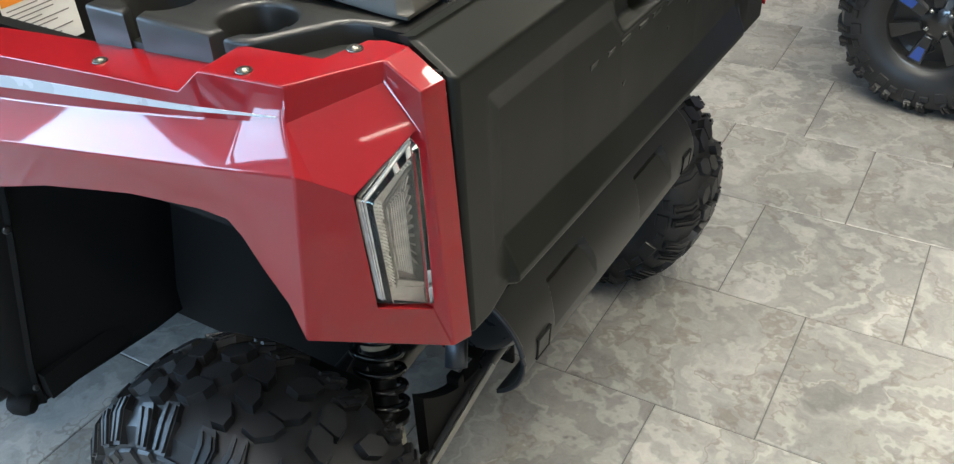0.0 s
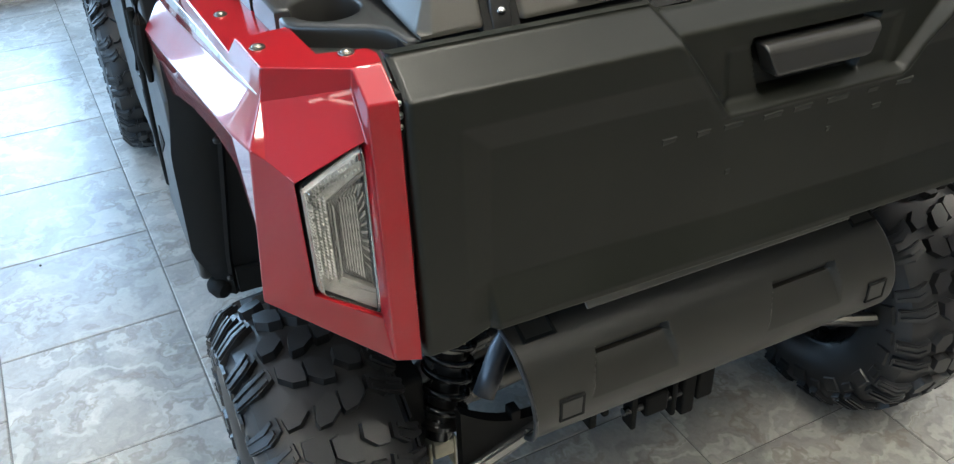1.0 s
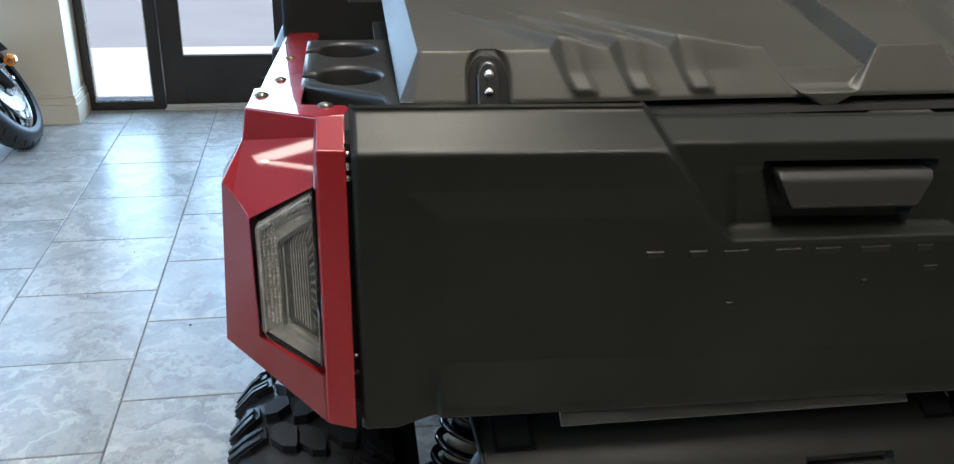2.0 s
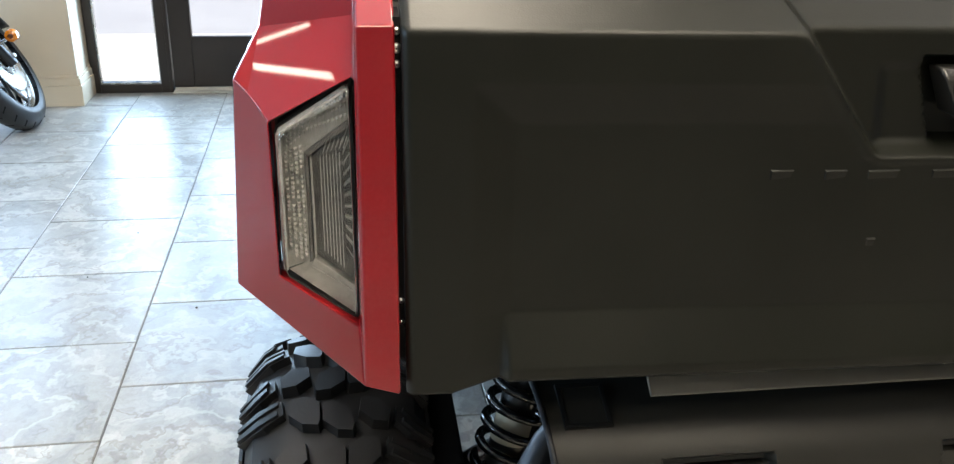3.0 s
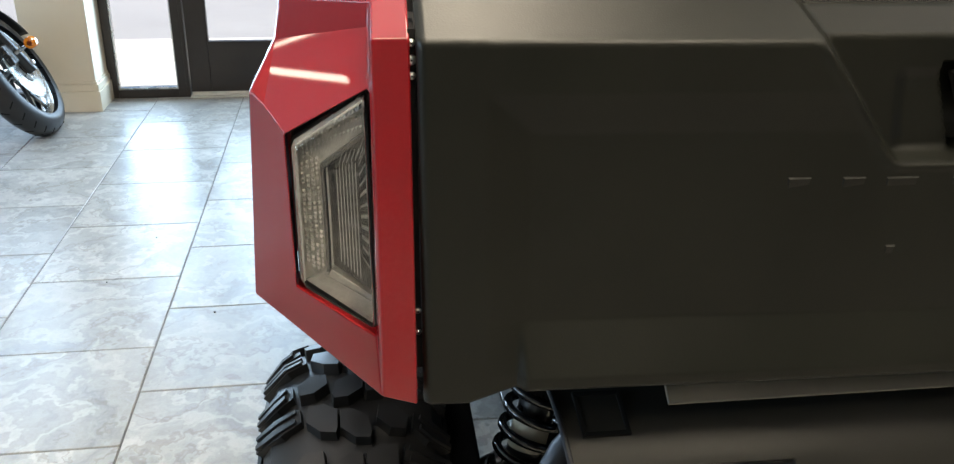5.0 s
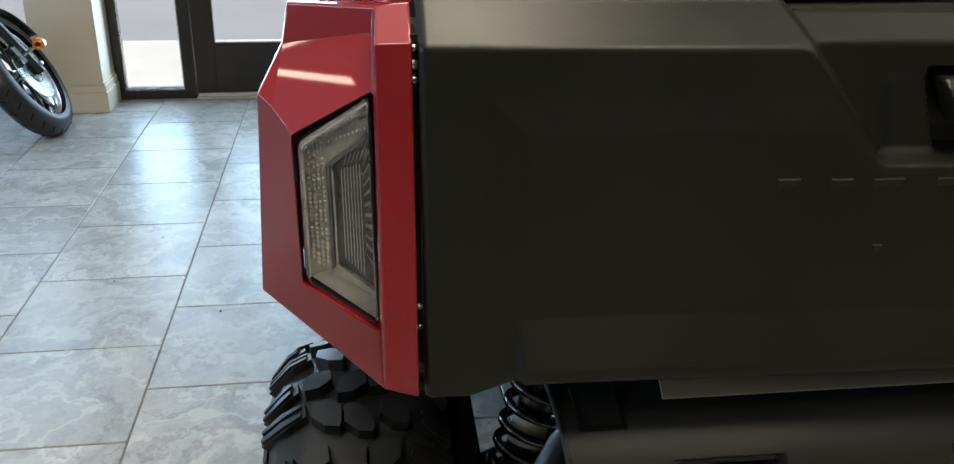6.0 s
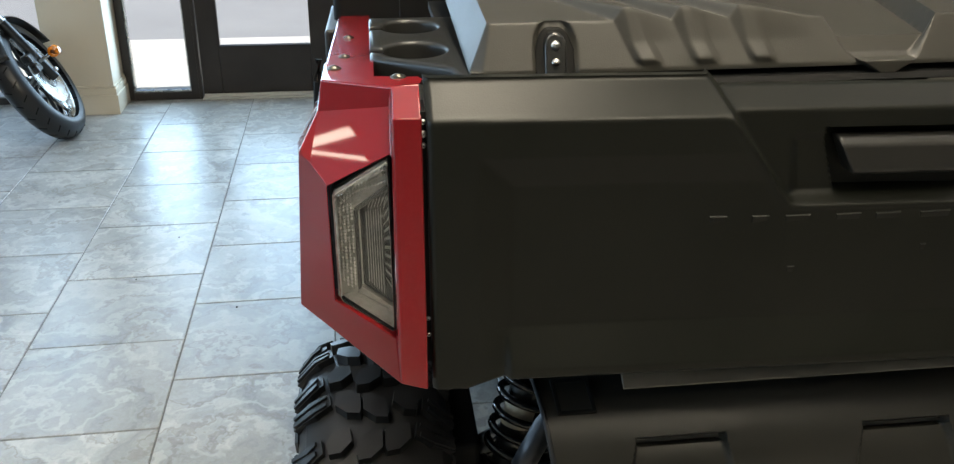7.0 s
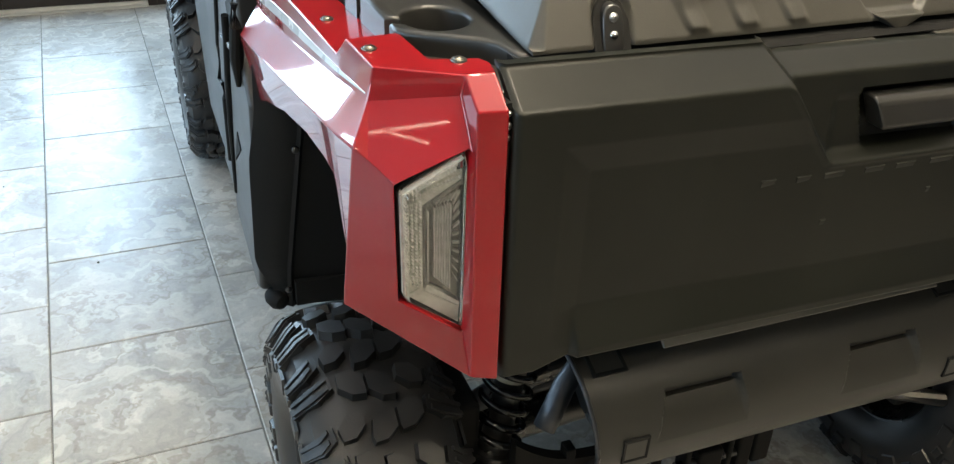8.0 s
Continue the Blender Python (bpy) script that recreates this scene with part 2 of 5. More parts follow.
    tone.inputs["To Min"].default_value, tone.inputs["To Max"].default_value = 0.9, 1.08
    link(m, info, "Random", tone, "Value")
    mottle = node(m, "ShaderNodeTexNoise", Scale=13.0, Detail=8.0, Roughness=0.7, Distortion=1.2)
    link(m, mix, "Vector", mottle, "Vector")
    patchy = node(m, "ShaderNodeMapRange")
    patchy.inputs["From Min"].default_value, patchy.inputs["From Max"].default_value = 0.32, 0.68
    patchy.inputs["To Min"].default_value, patchy.inputs["To Max"].default_value = 0.86, 1.09
    link(m, mottle, "Fac", patchy, "Value")
    times = m.node_tree.nodes.new("ShaderNodeMath")
    times.operation = "MULTIPLY"
    link(m, patchy, "Result", times, 0)
    link(m, tone, "Result", times, 1)
    hsv = m.node_tree.nodes.new("ShaderNodeHueSaturation")
    link(m, brown, 2, hsv, "Color")
    link(m, times, 0, hsv, "Value")
    link(m, hsv, "Color", b, "Base Color")
    span = node(m, "ShaderNodeMapRange")
    span.inputs["To Min"].default_value, span.inputs["To Max"].default_value = 0.24, 0.44
    link(m, cloud, "Fac", span, "Value")
    link(m, span, "Result", b, "Roughness")
    bump = node(m, "ShaderNodeBump", Strength=0.25, Distance=0.002)
    link(m, cloud, "Fac", bump, "Height")
    link(m, bump, "Normal", b, "Normal")
    return m


TILE = stone_tile()


def glow(name, color, strength):
    m = material(name, (0.8, 0.8, 0.8), 0.6)
    b = m.node_tree.nodes["Principled BSDF"]
    b.inputs["Emission Color"].default_value = (*color, 1)
    b.inputs["Emission Strength"].default_value = strength
    return m


# dim glow of the unseen panels added for reflections on upward faces
FILL_GLOW = glow("fill_glow", (1.0, 0.93, 0.82), 1.25)
SLIM_LIGHT = glow("slim_tube", (1.0, 0.90, 0.72), 17.0)
TUBE_LIGHT = glow("fluorescent_diffuser", (1.0, 0.91, 0.70), 36.0)

# ---- mesh helpers ----
PLACED = {}


def thing(name, at, label, category, group="", kind=""):
    ob = new(name)
    ob.empty_display_size = 0.1
    ob.matrix_basis = Matrix.Translation(at)
    PLACED[ob] = Matrix.Translation(at)
    return tagged(ob, label, category, group, kind)


def mesh_of(name, bm, mat, angle=35):
    bmesh.ops.recalc_face_normals(bm, faces=bm.faces)
    me = bpy.data.meshes.new(name)
    bm.to_mesh(me)
    bm.free()
    for p in me.polygons:
        p.use_smooth = True
    me.set_sharp_from_angle(angle=radians(angle))
    me.materials.append(mat)
    return me


def part(name, bm, mat, parent=None, label="", bevel=0.0, thick=0.0, angle=35, segments=2):
    ob = new(name, mesh_of(name, bm, mat, angle))
    PLACED[ob] = Matrix.Identity(4)
    if parent:
        ob.parent = parent
        ob.matrix_parent_inverse = PLACED[parent].inverted()
    if thick:
        s = ob.modifiers.new("thickness", "SOLIDIFY")
        s.thickness, s.offset = abs(thick), -1 if thick > 0 else 1
    if bevel:
        b = ob.modifiers.new("edges", "BEVEL")
        b.width, b.segments, b.limit_method, b.angle_limit = bevel, segments, "ANGLE", radians(30)
        b.harden_normals = True
    return tagged(ob, label)


def box(bm, x0, x1, y0, y1, z0, z1):
    v = [bm.verts.new((x, y, z)) for x in (x0, x1) for y in (y0, y1) for z in (z0, z1)]
    for f in ((0, 1, 3, 2), (4, 6, 7, 5), (0, 4, 5, 1), (2, 3, 7, 6), (0, 2, 6, 4), (1, 5, 7, 3)):
        bm.faces.new([v[i] for i in f])
    return bm


def boxes(*rows):
    bm = bmesh.new()
    for r in rows:
        box(bm, *r)
    return bm


def prism(bm, outline, place, a, b):
    """The 2D outline swept from a to b; place(u, v, w) gives the point."""
    lo = [bm.verts.new(place(u, v, a)) for u, v in outline]
    hi = [bm.verts.new(place(u, v, b)) for u, v in outline]
    n = len(outline)
    bm.faces.new(lo)
    bm.faces.new(hi[::-1])
    for i in range(n):
        bm.faces.new((lo[i], lo[(i + 1) % n], hi[(i + 1) % n], hi[i]))
    return bm


ALONG_X = lambda u, v, w: (w, u, v)
ALONG_Y = lambda u, v, w: (u, w, v)


def tube(bm, points, radius, n=14, caps=True):
    """A round bar along the points."""
    points = [Vector(p) for p in points]
    rings = []
    for i, p in enumerate(points):
        d = (points[min(i + 1, len(points) - 1)] - points[max(i - 1, 0)]).normalized()
        side = d.cross(Vector((0.0123, 0.02, 1.0))).normalized()
        if d.cross(Vector((0, 0, 1))).length < 0.05:
            side = d.cross(Vector((1, 0, 0))).normalized()
        up = side.cross(d)
        r = radius[i] if isinstance(radius, (list, tuple)) else radius
        rings.append([bm.verts.new(p + r * (math.cos(2 * math.pi * k / n) * side + math.sin(2 * math.pi * k / n) * up)) for k in range(n)])
    for a, b in zip(rings, rings[1:]):
        for k in range(n):
            bm.faces.new((a[k], a[(k + 1) % n], b[(k + 1) % n], b[k]))
    if caps:
        bm.faces.new(rings[0][::-1])
        bm.faces.new(rings[-1])
    return bm


def lathe(bm, profile, frame_of, n=48, closed=False):
    """Profile rows (along, radius) turned about the axis of the matrix frame_of (its y axis)."""
    rings = []
    for a, r in profile:
        rings.append([bm.verts.new(frame_of @ Vector((r * math.cos(2 * math.pi * k / n), a, r * math.sin(2 * math.pi * k / n)))) for k in range(n)])
    pairs = list(zip(rings, rings[1:])) + ([(rings[-1], rings[0])] if closed else [])
    for a, b in pairs:
        for k in range(n):
            bm.faces.new((a[k], a[(k + 1) % n], b[(k + 1) % n], b[k]))
    return bm


def sheet(bm, us, vs, at, skirt=None):
    """A grid of points at(u, v); skirt is a vector by which its border is drawn back and closed."""
    grid = [[bm.verts.new(at(u, v)) for v in vs] for u in us]
    for a, b in zip(grid, grid[1:]):
        for i in range(len(vs) - 1):
            bm.faces.new((a[i], b[i], b[i + 1], a[i + 1]))
    if skirt is not None:
        rim = [r[0] for r in grid] + grid[-1][1:] + [r[-1] for r in grid[-2::-1]] + grid[0][-2:0:-1]
        back = [bm.verts.new(v.co + Vector(skirt)) for v in rim]
        for i in range(len(rim)):
            k = (i + 1) % len(rim)
            bm.faces.new((rim[i], rim[k], back[k], back[i]))
        bm.faces.new(back)
    return grid


def ease(x, a, b):
    """0 below a, 1 above b, smooth between."""
    t = min(1.0, max(0.0, (x - a) / (b - a)))
    return t * t * (3 - 2 * t)


def ramp(x, a, b):
    return min(1.0, max(0.0, (x - a) / (b - a)))


def spaced(a, b, step):
    n = max(1, round(abs(b - a) / step))
    return [a + (b - a) * i / n for i in range(n + 1)]


def dome(bm, at, normal, radius, height, n=16, rows=4):
    """A rivet or screw head."""
    q = Vector(normal).to_track_quat("Y", "Z").to_matrix().to_4x4()
    prof = [(-0.002, radius), (0.0, radius)] + [(height * math.sin(i * math.pi / 2 / rows), radius * math.cos(i * math.pi / 2 / rows)) for i in range(1, rows)] + [(height, 0.0008)]
    lathe(bm, prof, Matrix.Translation(at) @ q, n)
    return bm

# ---- the room ----
FRONT = -4.555                      # inner face of the glazed front
LINE_Y, STEP_Y, JOINT_X, STEP_X = 0.2271, 0.444, -1.8585, 0.444   # tile grid
X1, Y0, Y1, TOP = 4.0, -4.9, 9.0, 3.2


def structure(name, bm, mat, label, category, bevel=0.0):
    return tagged(part(name, bm, mat, bevel=bevel), label, category, kind="structure")


floor = structure("floor", boxes((FRONT - 0.15, X1, Y0, Y1, -0.12, -0.0025)), GROUT, "showroom floor of grey veined stone tiles in dark grout", "floor")
structure("ceiling", boxes((FRONT - 0.3, X1, Y0, Y1, TOP, TOP + 0.1)), CEILING, "plain grey showroom ceiling", "ceiling")
# unseen back and right walls, kept dark so the tailgate mirrors less
structure("wall_back", boxes((X1, X1 + 0.15, Y0 - 0.15, Y1 + 0.15, -0.1, TOP)), WALL_DIM, "unseen plain showroom wall, toned dark to dim reflections", "wall")
structure("wall_right", boxes((FRONT - 0.2, X1, Y1, Y1 + 0.15, -0.1, TOP)), WALL_DIM, "unseen plain showroom wall, toned dark to dim reflections", "wall")

# unseen left wall: three high windows added to account for fill light
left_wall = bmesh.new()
ADDED_BAYS = [(-3.75, -1.45), (-1.15, 1.15), (1.45, 3.75)]
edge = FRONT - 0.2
for a, b in ADDED_BAYS + [(X1, X1)]:
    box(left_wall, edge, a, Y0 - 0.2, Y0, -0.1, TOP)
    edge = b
for a, b in ADDED_BAYS:
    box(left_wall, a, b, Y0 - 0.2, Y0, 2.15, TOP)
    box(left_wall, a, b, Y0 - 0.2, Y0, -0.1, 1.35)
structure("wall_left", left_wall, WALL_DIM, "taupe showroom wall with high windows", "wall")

# front wall: head over the glazing and the pier beside the entrance
front_wall = boxes((FRONT - 0.16, FRONT + 0.06, Y0, Y1, 2.35, TOP), (FRONT - 0.16, FRONT + 0.06, Y0, -3.4, -0.1, 2.35),
                   (FRONT - 0.16, FRONT + 0.06, 3.1, Y1, -0.1, 2.35))
structure("wall_front", front_wall, CREAM, "cream wall over the glazed shop front", "wall")
PX0, PX1, PY0, PY1 = FRONT - 0.16, -4.313, -0.780, -0.462
structure("pier", boxes((PX0, PX1, PY0, PY1, 0, TOP)), CREAM, "cream painted pier beside the glass entrance", "wall", 0.004)
skirting = bmesh.new()
for grow, z0, z1 in ((0.018, 0.0, 0.103), (0.012, 0.103, 0.138), (0.006, 0.138, 0.152)):
    box(skirting, PX0, PX1 + grow, PY0 - grow, PY1 + grow, z0, z1)
structure("baseboard", skirting, CREAM, "cream stepped baseboard round the pier", "baseboard", 0.003)


def glazing(name, y0, y1, z0, z1, label, frame_w=0.045, rail=0.034, kind_word="window"):
    """A dark bronze shop-front frame with one pane, in the plane of the front wall."""
    w = thing(name, (FRONT, (y0 + y1) / 2, z0), label, kind_word, kind="structure")
    a, b = FRONT - 0.06, FRONT
    part("frame_post", boxes((a, b, y0, y0 + frame_w, z0, z1)), BRONZE, w, bevel=0.002)
    part("frame_post", boxes((a, b, y1 - frame_w, y1, z0, z1)), BRONZE, w, bevel=0.002)
    part("frame_rail", boxes((a, b - 0.002, y0 + frame_w, y1 - frame_w, z0, z0 + rail)), BRONZE, w, bevel=0.002)
    part("frame_rail", boxes((a, b - 0.002, y0 + frame_w, y1 - frame_w, z1 - 0.05, z1)), BRONZE, w, bevel=0.002)
    gasket = boxes((a + 0.012, b - 0.014, y0 + frame_w, y0 + frame_w + 0.008, z0 + rail, z1 - 0.05),
                   (a + 0.012, b - 0.014, y1 - frame_w - 0.008, y1 - frame_w, z0 + rail, z1 - 0.05),
                   (a + 0.012, b - 0.014, y0 + frame_w + 0.008, y1 - frame_w - 0.008, z0 + rail, z0 + rail + 0.008))
    part("gasket", gasket, STEEL, w)
    pane = part("pane", boxes((FRONT - 0.034, FRONT - 0.028, y0 + frame_w + 0.002, y1 - frame_w - 0.002, z0 + rail + 0.002, z1 - 0.052)), GLASS, w)
    pane.visible_shadow = False
    return w


glazing("window_1", -0.460, -0.068, 0.0, 2.35, "tall narrow sidelight in a dark bronze frame", 0.042, 0.043)
glazing("window_2", -2.08, -0.782, 0.0, 2.35, "full-height shop window in a dark bronze frame")
glazing("window_3", -3.4, -2.08, 0.0, 2.35, "full-height shop window in a dark bronze frame")
# unseen beyond the door; glazed so that the red deck mirrors daylight
glazing("window_4", 0.79, 1.95, 0.0, 2.35, "full-height shop window in a dark bronze frame")
glazing("window_8", 1.95, 3.1, 0.0, 2.35, "full-height shop window in a dark bronze frame")
# unseen high windows, added round the left fill lamps
for i, (a, b) in enumerate(ADDED_BAYS):
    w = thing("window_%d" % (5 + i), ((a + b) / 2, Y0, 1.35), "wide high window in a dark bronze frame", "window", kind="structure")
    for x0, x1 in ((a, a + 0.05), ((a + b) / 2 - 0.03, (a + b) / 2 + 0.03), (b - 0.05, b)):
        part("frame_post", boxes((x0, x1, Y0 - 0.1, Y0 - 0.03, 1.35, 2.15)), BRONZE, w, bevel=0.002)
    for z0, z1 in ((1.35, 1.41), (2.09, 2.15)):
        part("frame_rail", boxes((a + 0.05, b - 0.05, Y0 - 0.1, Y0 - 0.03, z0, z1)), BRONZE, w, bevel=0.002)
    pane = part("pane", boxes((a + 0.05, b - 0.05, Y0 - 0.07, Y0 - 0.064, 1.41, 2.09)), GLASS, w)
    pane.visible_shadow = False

# entrance door: wide bottom rail, glass above, pale sweep strip below
door = thing("door_1", (FRONT, 0.36, 0.0), "closed dark bronze glass entrance door with a deep bottom rail", "door", kind="structure")
part("door_frame", boxes((FRONT - 0.07, FRONT + 0.004, -0.068, -0.050, 0, 2.35)), BRONZE, door, bevel=0.002)
part("door_frame", boxes((FRONT - 0.07, FRONT + 0.004, 0.745, 0.79, 0, 2.35)), BRONZE, door, bevel=0.002)
part("door_head", boxes((FRONT - 0.07, FRONT + 0.002, -0.050, 0.745, 2.12, 2.35)), BRONZE, door, bevel=0.002)
DX0, DX1 = FRONT - 0.055, FRONT - 0.012
part("stile", boxes((DX0, DX1, -0.045, 0.060, 0.024, 2.11)), BRONZE, door, bevel=0.003)
part("stile", boxes((DX0, DX1, 0.56, 0.74, 0.024, 2.11)), BRONZE, door, bevel=0.003)
part("bottom_rail", boxes((DX0, DX1 - 0.001, 0.060, 0.56, 0.024, 0.285)), BRONZE, door, bevel=0.003)
part("top_rail", boxes((DX0, DX1 - 0.001, 0.060, 0.56, 2.0, 2.11)), BRONZE, door, bevel=0.003)
part("glazing_bead", boxes((DX0 + 0.004, DX1 + 0.003, 0.060, 0.56, 0.285, 0.291), (DX0 + 0.004, DX1 + 0.003, 0.060, 0.066, 0.291, 2.0)), BRONZE, door)
pane = part("pane", boxes((FRONT - 0.037, FRONT - 0.031, 0.062, 0.558, 0.287, 1.998)), GLASS, door)
pane.visible_shadow = False
part("door_sweep", boxes((DX0 + 0.006, DX1 + 0.006, -0.042, 0.74, 0.006, 0.023)), PALE_METAL, door)
part("threshold", boxes((FRONT - 0.09, FRONT + 0.03, -0.050, 0.745, -0.002, 0.005)), PALE_METAL, door)
part("pull_bar", tube(bmesh.new(), [(DX1, 0.58, 1.05), (DX1 + 0.05, 0.58, 1.05), (DX1 + 0.05, 0.12, 1.05), (DX1, 0.12, 1.05)], 0.012), BRONZE, door)

# fluorescent troffers, and slim tubes added and turned to draw streaks on the fender
for x, y, lx, ly, turn in ((-0.5, 1.05, 0.7, 0.165, 0), (0.9, 1.6, 0.6, 0.15, 0), (0.9, 5.8, 0.6, 0.15, 0),
                           (0.9, -0.6, 0.6, 0.10, 0), (2.4, 2.2, 0.22, 0.15, 0), (-1.17, -2.70, 0.010, 0.29, -24), (-1.03, -2.90, 0.026, 0.32, -40),
                           (-0.82, -3.45, 0.034, 0.40, -20), (-0.72, -3.50, 0.020, 0.34, -36), (0.495, -2.25, 0.007, 0.28, -20), (0.54, -2.32, 0.009, 0.13, -50),
                           (2.045, -1.06, 0.012, 0.13, -27), (1.17, -1.78, 0.016, 0.13, -18)):
    slim = lx < 0.1
    lamp = thing("ceiling_light", (x, y, TOP), "slim ceiling tube placed for the streaks mirrored in the fender" if slim else "recessed fluorescent ceiling light with a white diffuser", "ceiling light", "ceiling lights")
    rim = 0.006 if slim else 0.04
    part("light_frame", boxes((x - lx - rim, x - lx, y - ly - rim, y + ly + rim, TOP - 0.02, TOP), (x + lx, x + lx + rim, y - ly - rim, y + ly + rim, TOP - 0.02, TOP),
                              (x - lx, x + lx, y - ly - rim, y - ly, TOP - 0.02, TOP), (x - lx, x + lx, y + ly, y + ly + rim, TOP - 0.02, TOP)), CEILING, lamp)
    part("diffuser", boxes((x - lx, x + lx, y - ly, y + ly, TOP - 0.012, TOP - 0.004)), SLIM_LIGHT if slim else TUBE_LIGHT, lamp)
    lamp.matrix_basis = pose(x, y, TOP, 0, 0, turn)

# wide panels added between the tubes, dimmer than those, to brighten upward faces
for x, y, lx, ly in ((-0.95, 0.0, 0.75, 0.70), (-0.50, 3.05, 0.70, 0.85)):
    panel = thing("light_panel", (x, y, TOP), "wide dim glowing panel added in the ceiling to brighten reflections", "ceiling light", "frosted panels")
    part("panel_frame", boxes((x - lx - 0.04, x - lx, y - ly - 0.04, y + ly + 0.04, TOP - 0.02, TOP), (x + lx, x + lx + 0.04, y - ly - 0.04, y + ly + 0.04, TOP - 0.02, TOP),
                              (x - lx, x + lx, y - ly - 0.04, y - ly, TOP - 0.02, TOP), (x - lx, x + lx, y + ly, y + ly + 0.04, TOP - 0.02, TOP)), CEILING, panel)
    part("diffuser", boxes((x - lx, x + lx, y - ly, y + ly, TOP - 0.012, TOP - 0.004)), FILL_GLOW, panel)
    panel.matrix_basis = pose(x, y, TOP)

# ---- outdoors ----
structure("ground", boxes((-900, 900, -900, 900, -0.5, -0.14)), ASPHALT, "weathered grey car park asphalt", "ground")
structure("pavement", boxes((-6.45, FRONT - 0.16, -14, 14, -0.14, -0.05), (-6.45, X1, -6.7, Y0 - 0.2, -0.14, -0.05)), CONCRETE, "pale concrete pavement outside the shop front", "pavement", 0.008)

# ---- the utility vehicle ----
# Built in its own coordinates: x runs from the cab (minus) to the tail (plus); VEHICLE_AT lays it into the room.
VEHICLE_AT = pose(-0.1030, 0.0357, 0.0384, 0.618, 0.203, -1.776) @ Matrix.Diagonal((0.9534, 0.9534, 0.9534, 1))
MID = 1.387                         # middle of the vehicle across
vehicle = new("utility_vehicle")
PLACED[vehicle] = Matrix.Identity(4)
tagged(vehicle, "red and black side-by-side utility vehicle parked on the tiles", "utility vehicle")

# tailgate: one moulded panel with a sunken field, a handle notch and two lower legs
GATE_L, GATE_R, STEP_R = 0.826, 1.950, 1.800
GATE_MID = 1.4025                   # middle of the handle notch
GATE_TILT = 0.018                   # the panel hangs a little lower towards the far side


def gate_low(y):
    left = 0.801 - 0.018 * (1 - ramp(y, 0.868, 0.918))
    return left - 0.016 * ramp(y, STEP_R, STEP_R + 0.05)


def gate_top(y):
    return 1.163 - 0.014 * ramp(0.246 - abs(y - GATE_MID), 0, 0.012)


def gate_x(y, z):
    m = abs(y - GATE_MID)
    x = -0.238
    wide = 0.1515 + 0.76 * (z - 1.0165) - 0.25 * max(0.0, z - 1.122)
    notch = ramp(wide - m, 0, 0.010) * ramp(z, 1.0150, 1.0235)
    ridge = 1.1275 + 0.002 * notch
    x -= 0.046 * ramp(z, ridge, ridge + 0.032) + 0.003 * ease(z, ridge - 0.006, ridge + 0.004)
    inner = min(ramp(y, 0.884, 0.924), ramp(1.84 - y, 0, 0.05))
    field = min(inner, ramp(1.084 - z, 0, 0.038))
    deep = 0.0110 - 0.0055 * ramp(0.17 - max(0.0, m - 0.15), 0, 0.17)
    band = ramp(0.866 - z, 0, 0.050)
    x -= deep * field * (1 - band) * (1 - notch)
    x += 0.012 * band * ramp(y, 0.914, 0.920) * ramp(STEP_R + 0.006 - y, 0, 0.01)
    lip = ramp(0.009 - abs(wide + 0.002 - m), 0, 0.005) * ramp(z, 1.012, 1.016) * ramp(1.126 - z, 0, 0.01)
    ledge = ramp(0.006 - abs(z - 1.0135), 0, 0.004) * ramp(wide + 0.006 - m, 0, 0.006)
    x += 0.0016 * max(lip, ledge) * (1 - 0.5 * notch)
    x -= 0.021 * notch
    p = abs(y - GATE_MID + 0.006)
    dish = ramp(0.150 - 0.10 * max(0.0, 1.10 - z) - p, 0, 0.012) * ramp(z, 1.0235, 1.028) * ramp(1.100 - z, 0, 0.010)
    x -= 0.004 * dish
    pocket = ramp(0.108 - 0.33 * max(0.0, 1.10 - z) - p, 0, 0.005) * ramp(z, 1.0235, 1.027) * ramp(1.106 - z, 0, 0.006)
    x -= 0.020 * pocket
    x -= 0.006 * (ease(0.006 - (y - GATE_L), 0, 0.006) + ease(0.006 - (GATE_R - y), 0, 0.006))
    x -= 0.005 * ease(gate_low(y) + 0.005 - z, 0, 0.005)
    return x


def gate_at(y, s):
    z = gate_low(y) + s * (gate_top(y) - gate_low(y))
    return (gate_x(y, z), y, z - GATE_TILT * (y - 0.84))


gate = bmesh.new()
sheet(gate, spaced(GATE_L, GATE_R, 0.0028), spaced(0, 1, 1 / 170), gate_at, (-0.012, 0, 0))
tailgate = part("tailgate", gate, BLACK_PLASTIC, vehicle, "black grained plastic tailgate with a sunken field", angle=50)

handle = bmesh.new()
HY, HZ = GATE_MID - 0.0035, 1.0815
grip = []
for x, z, half in ((-0.276, 0.003, 0.095), (-0.252, 0.004, 0.096), (-0.2445, -0.004, 0.0955), (-0.2400, -0.034, 0.080), (-0.246, -0.041, 0.075), (-0.276, -0.041, 0.075)):
    grip.append([handle.verts.new((x, HY + half * e, HZ + z - GATE_TILT * half * e)) for e in (-1, 1)])
for i in range(6):
    k = (i + 1) % 6
    handle.faces.new((grip[i][0], grip[k][0], grip[k][1], grip[i][1]))
for e in (0, 1):
    handle.faces.new([g[e] for g in grip])
part("handle", handle, TRAY_PLASTIC, tailgate, "black moulded tailgate handle", bevel=0.004, segments=3)

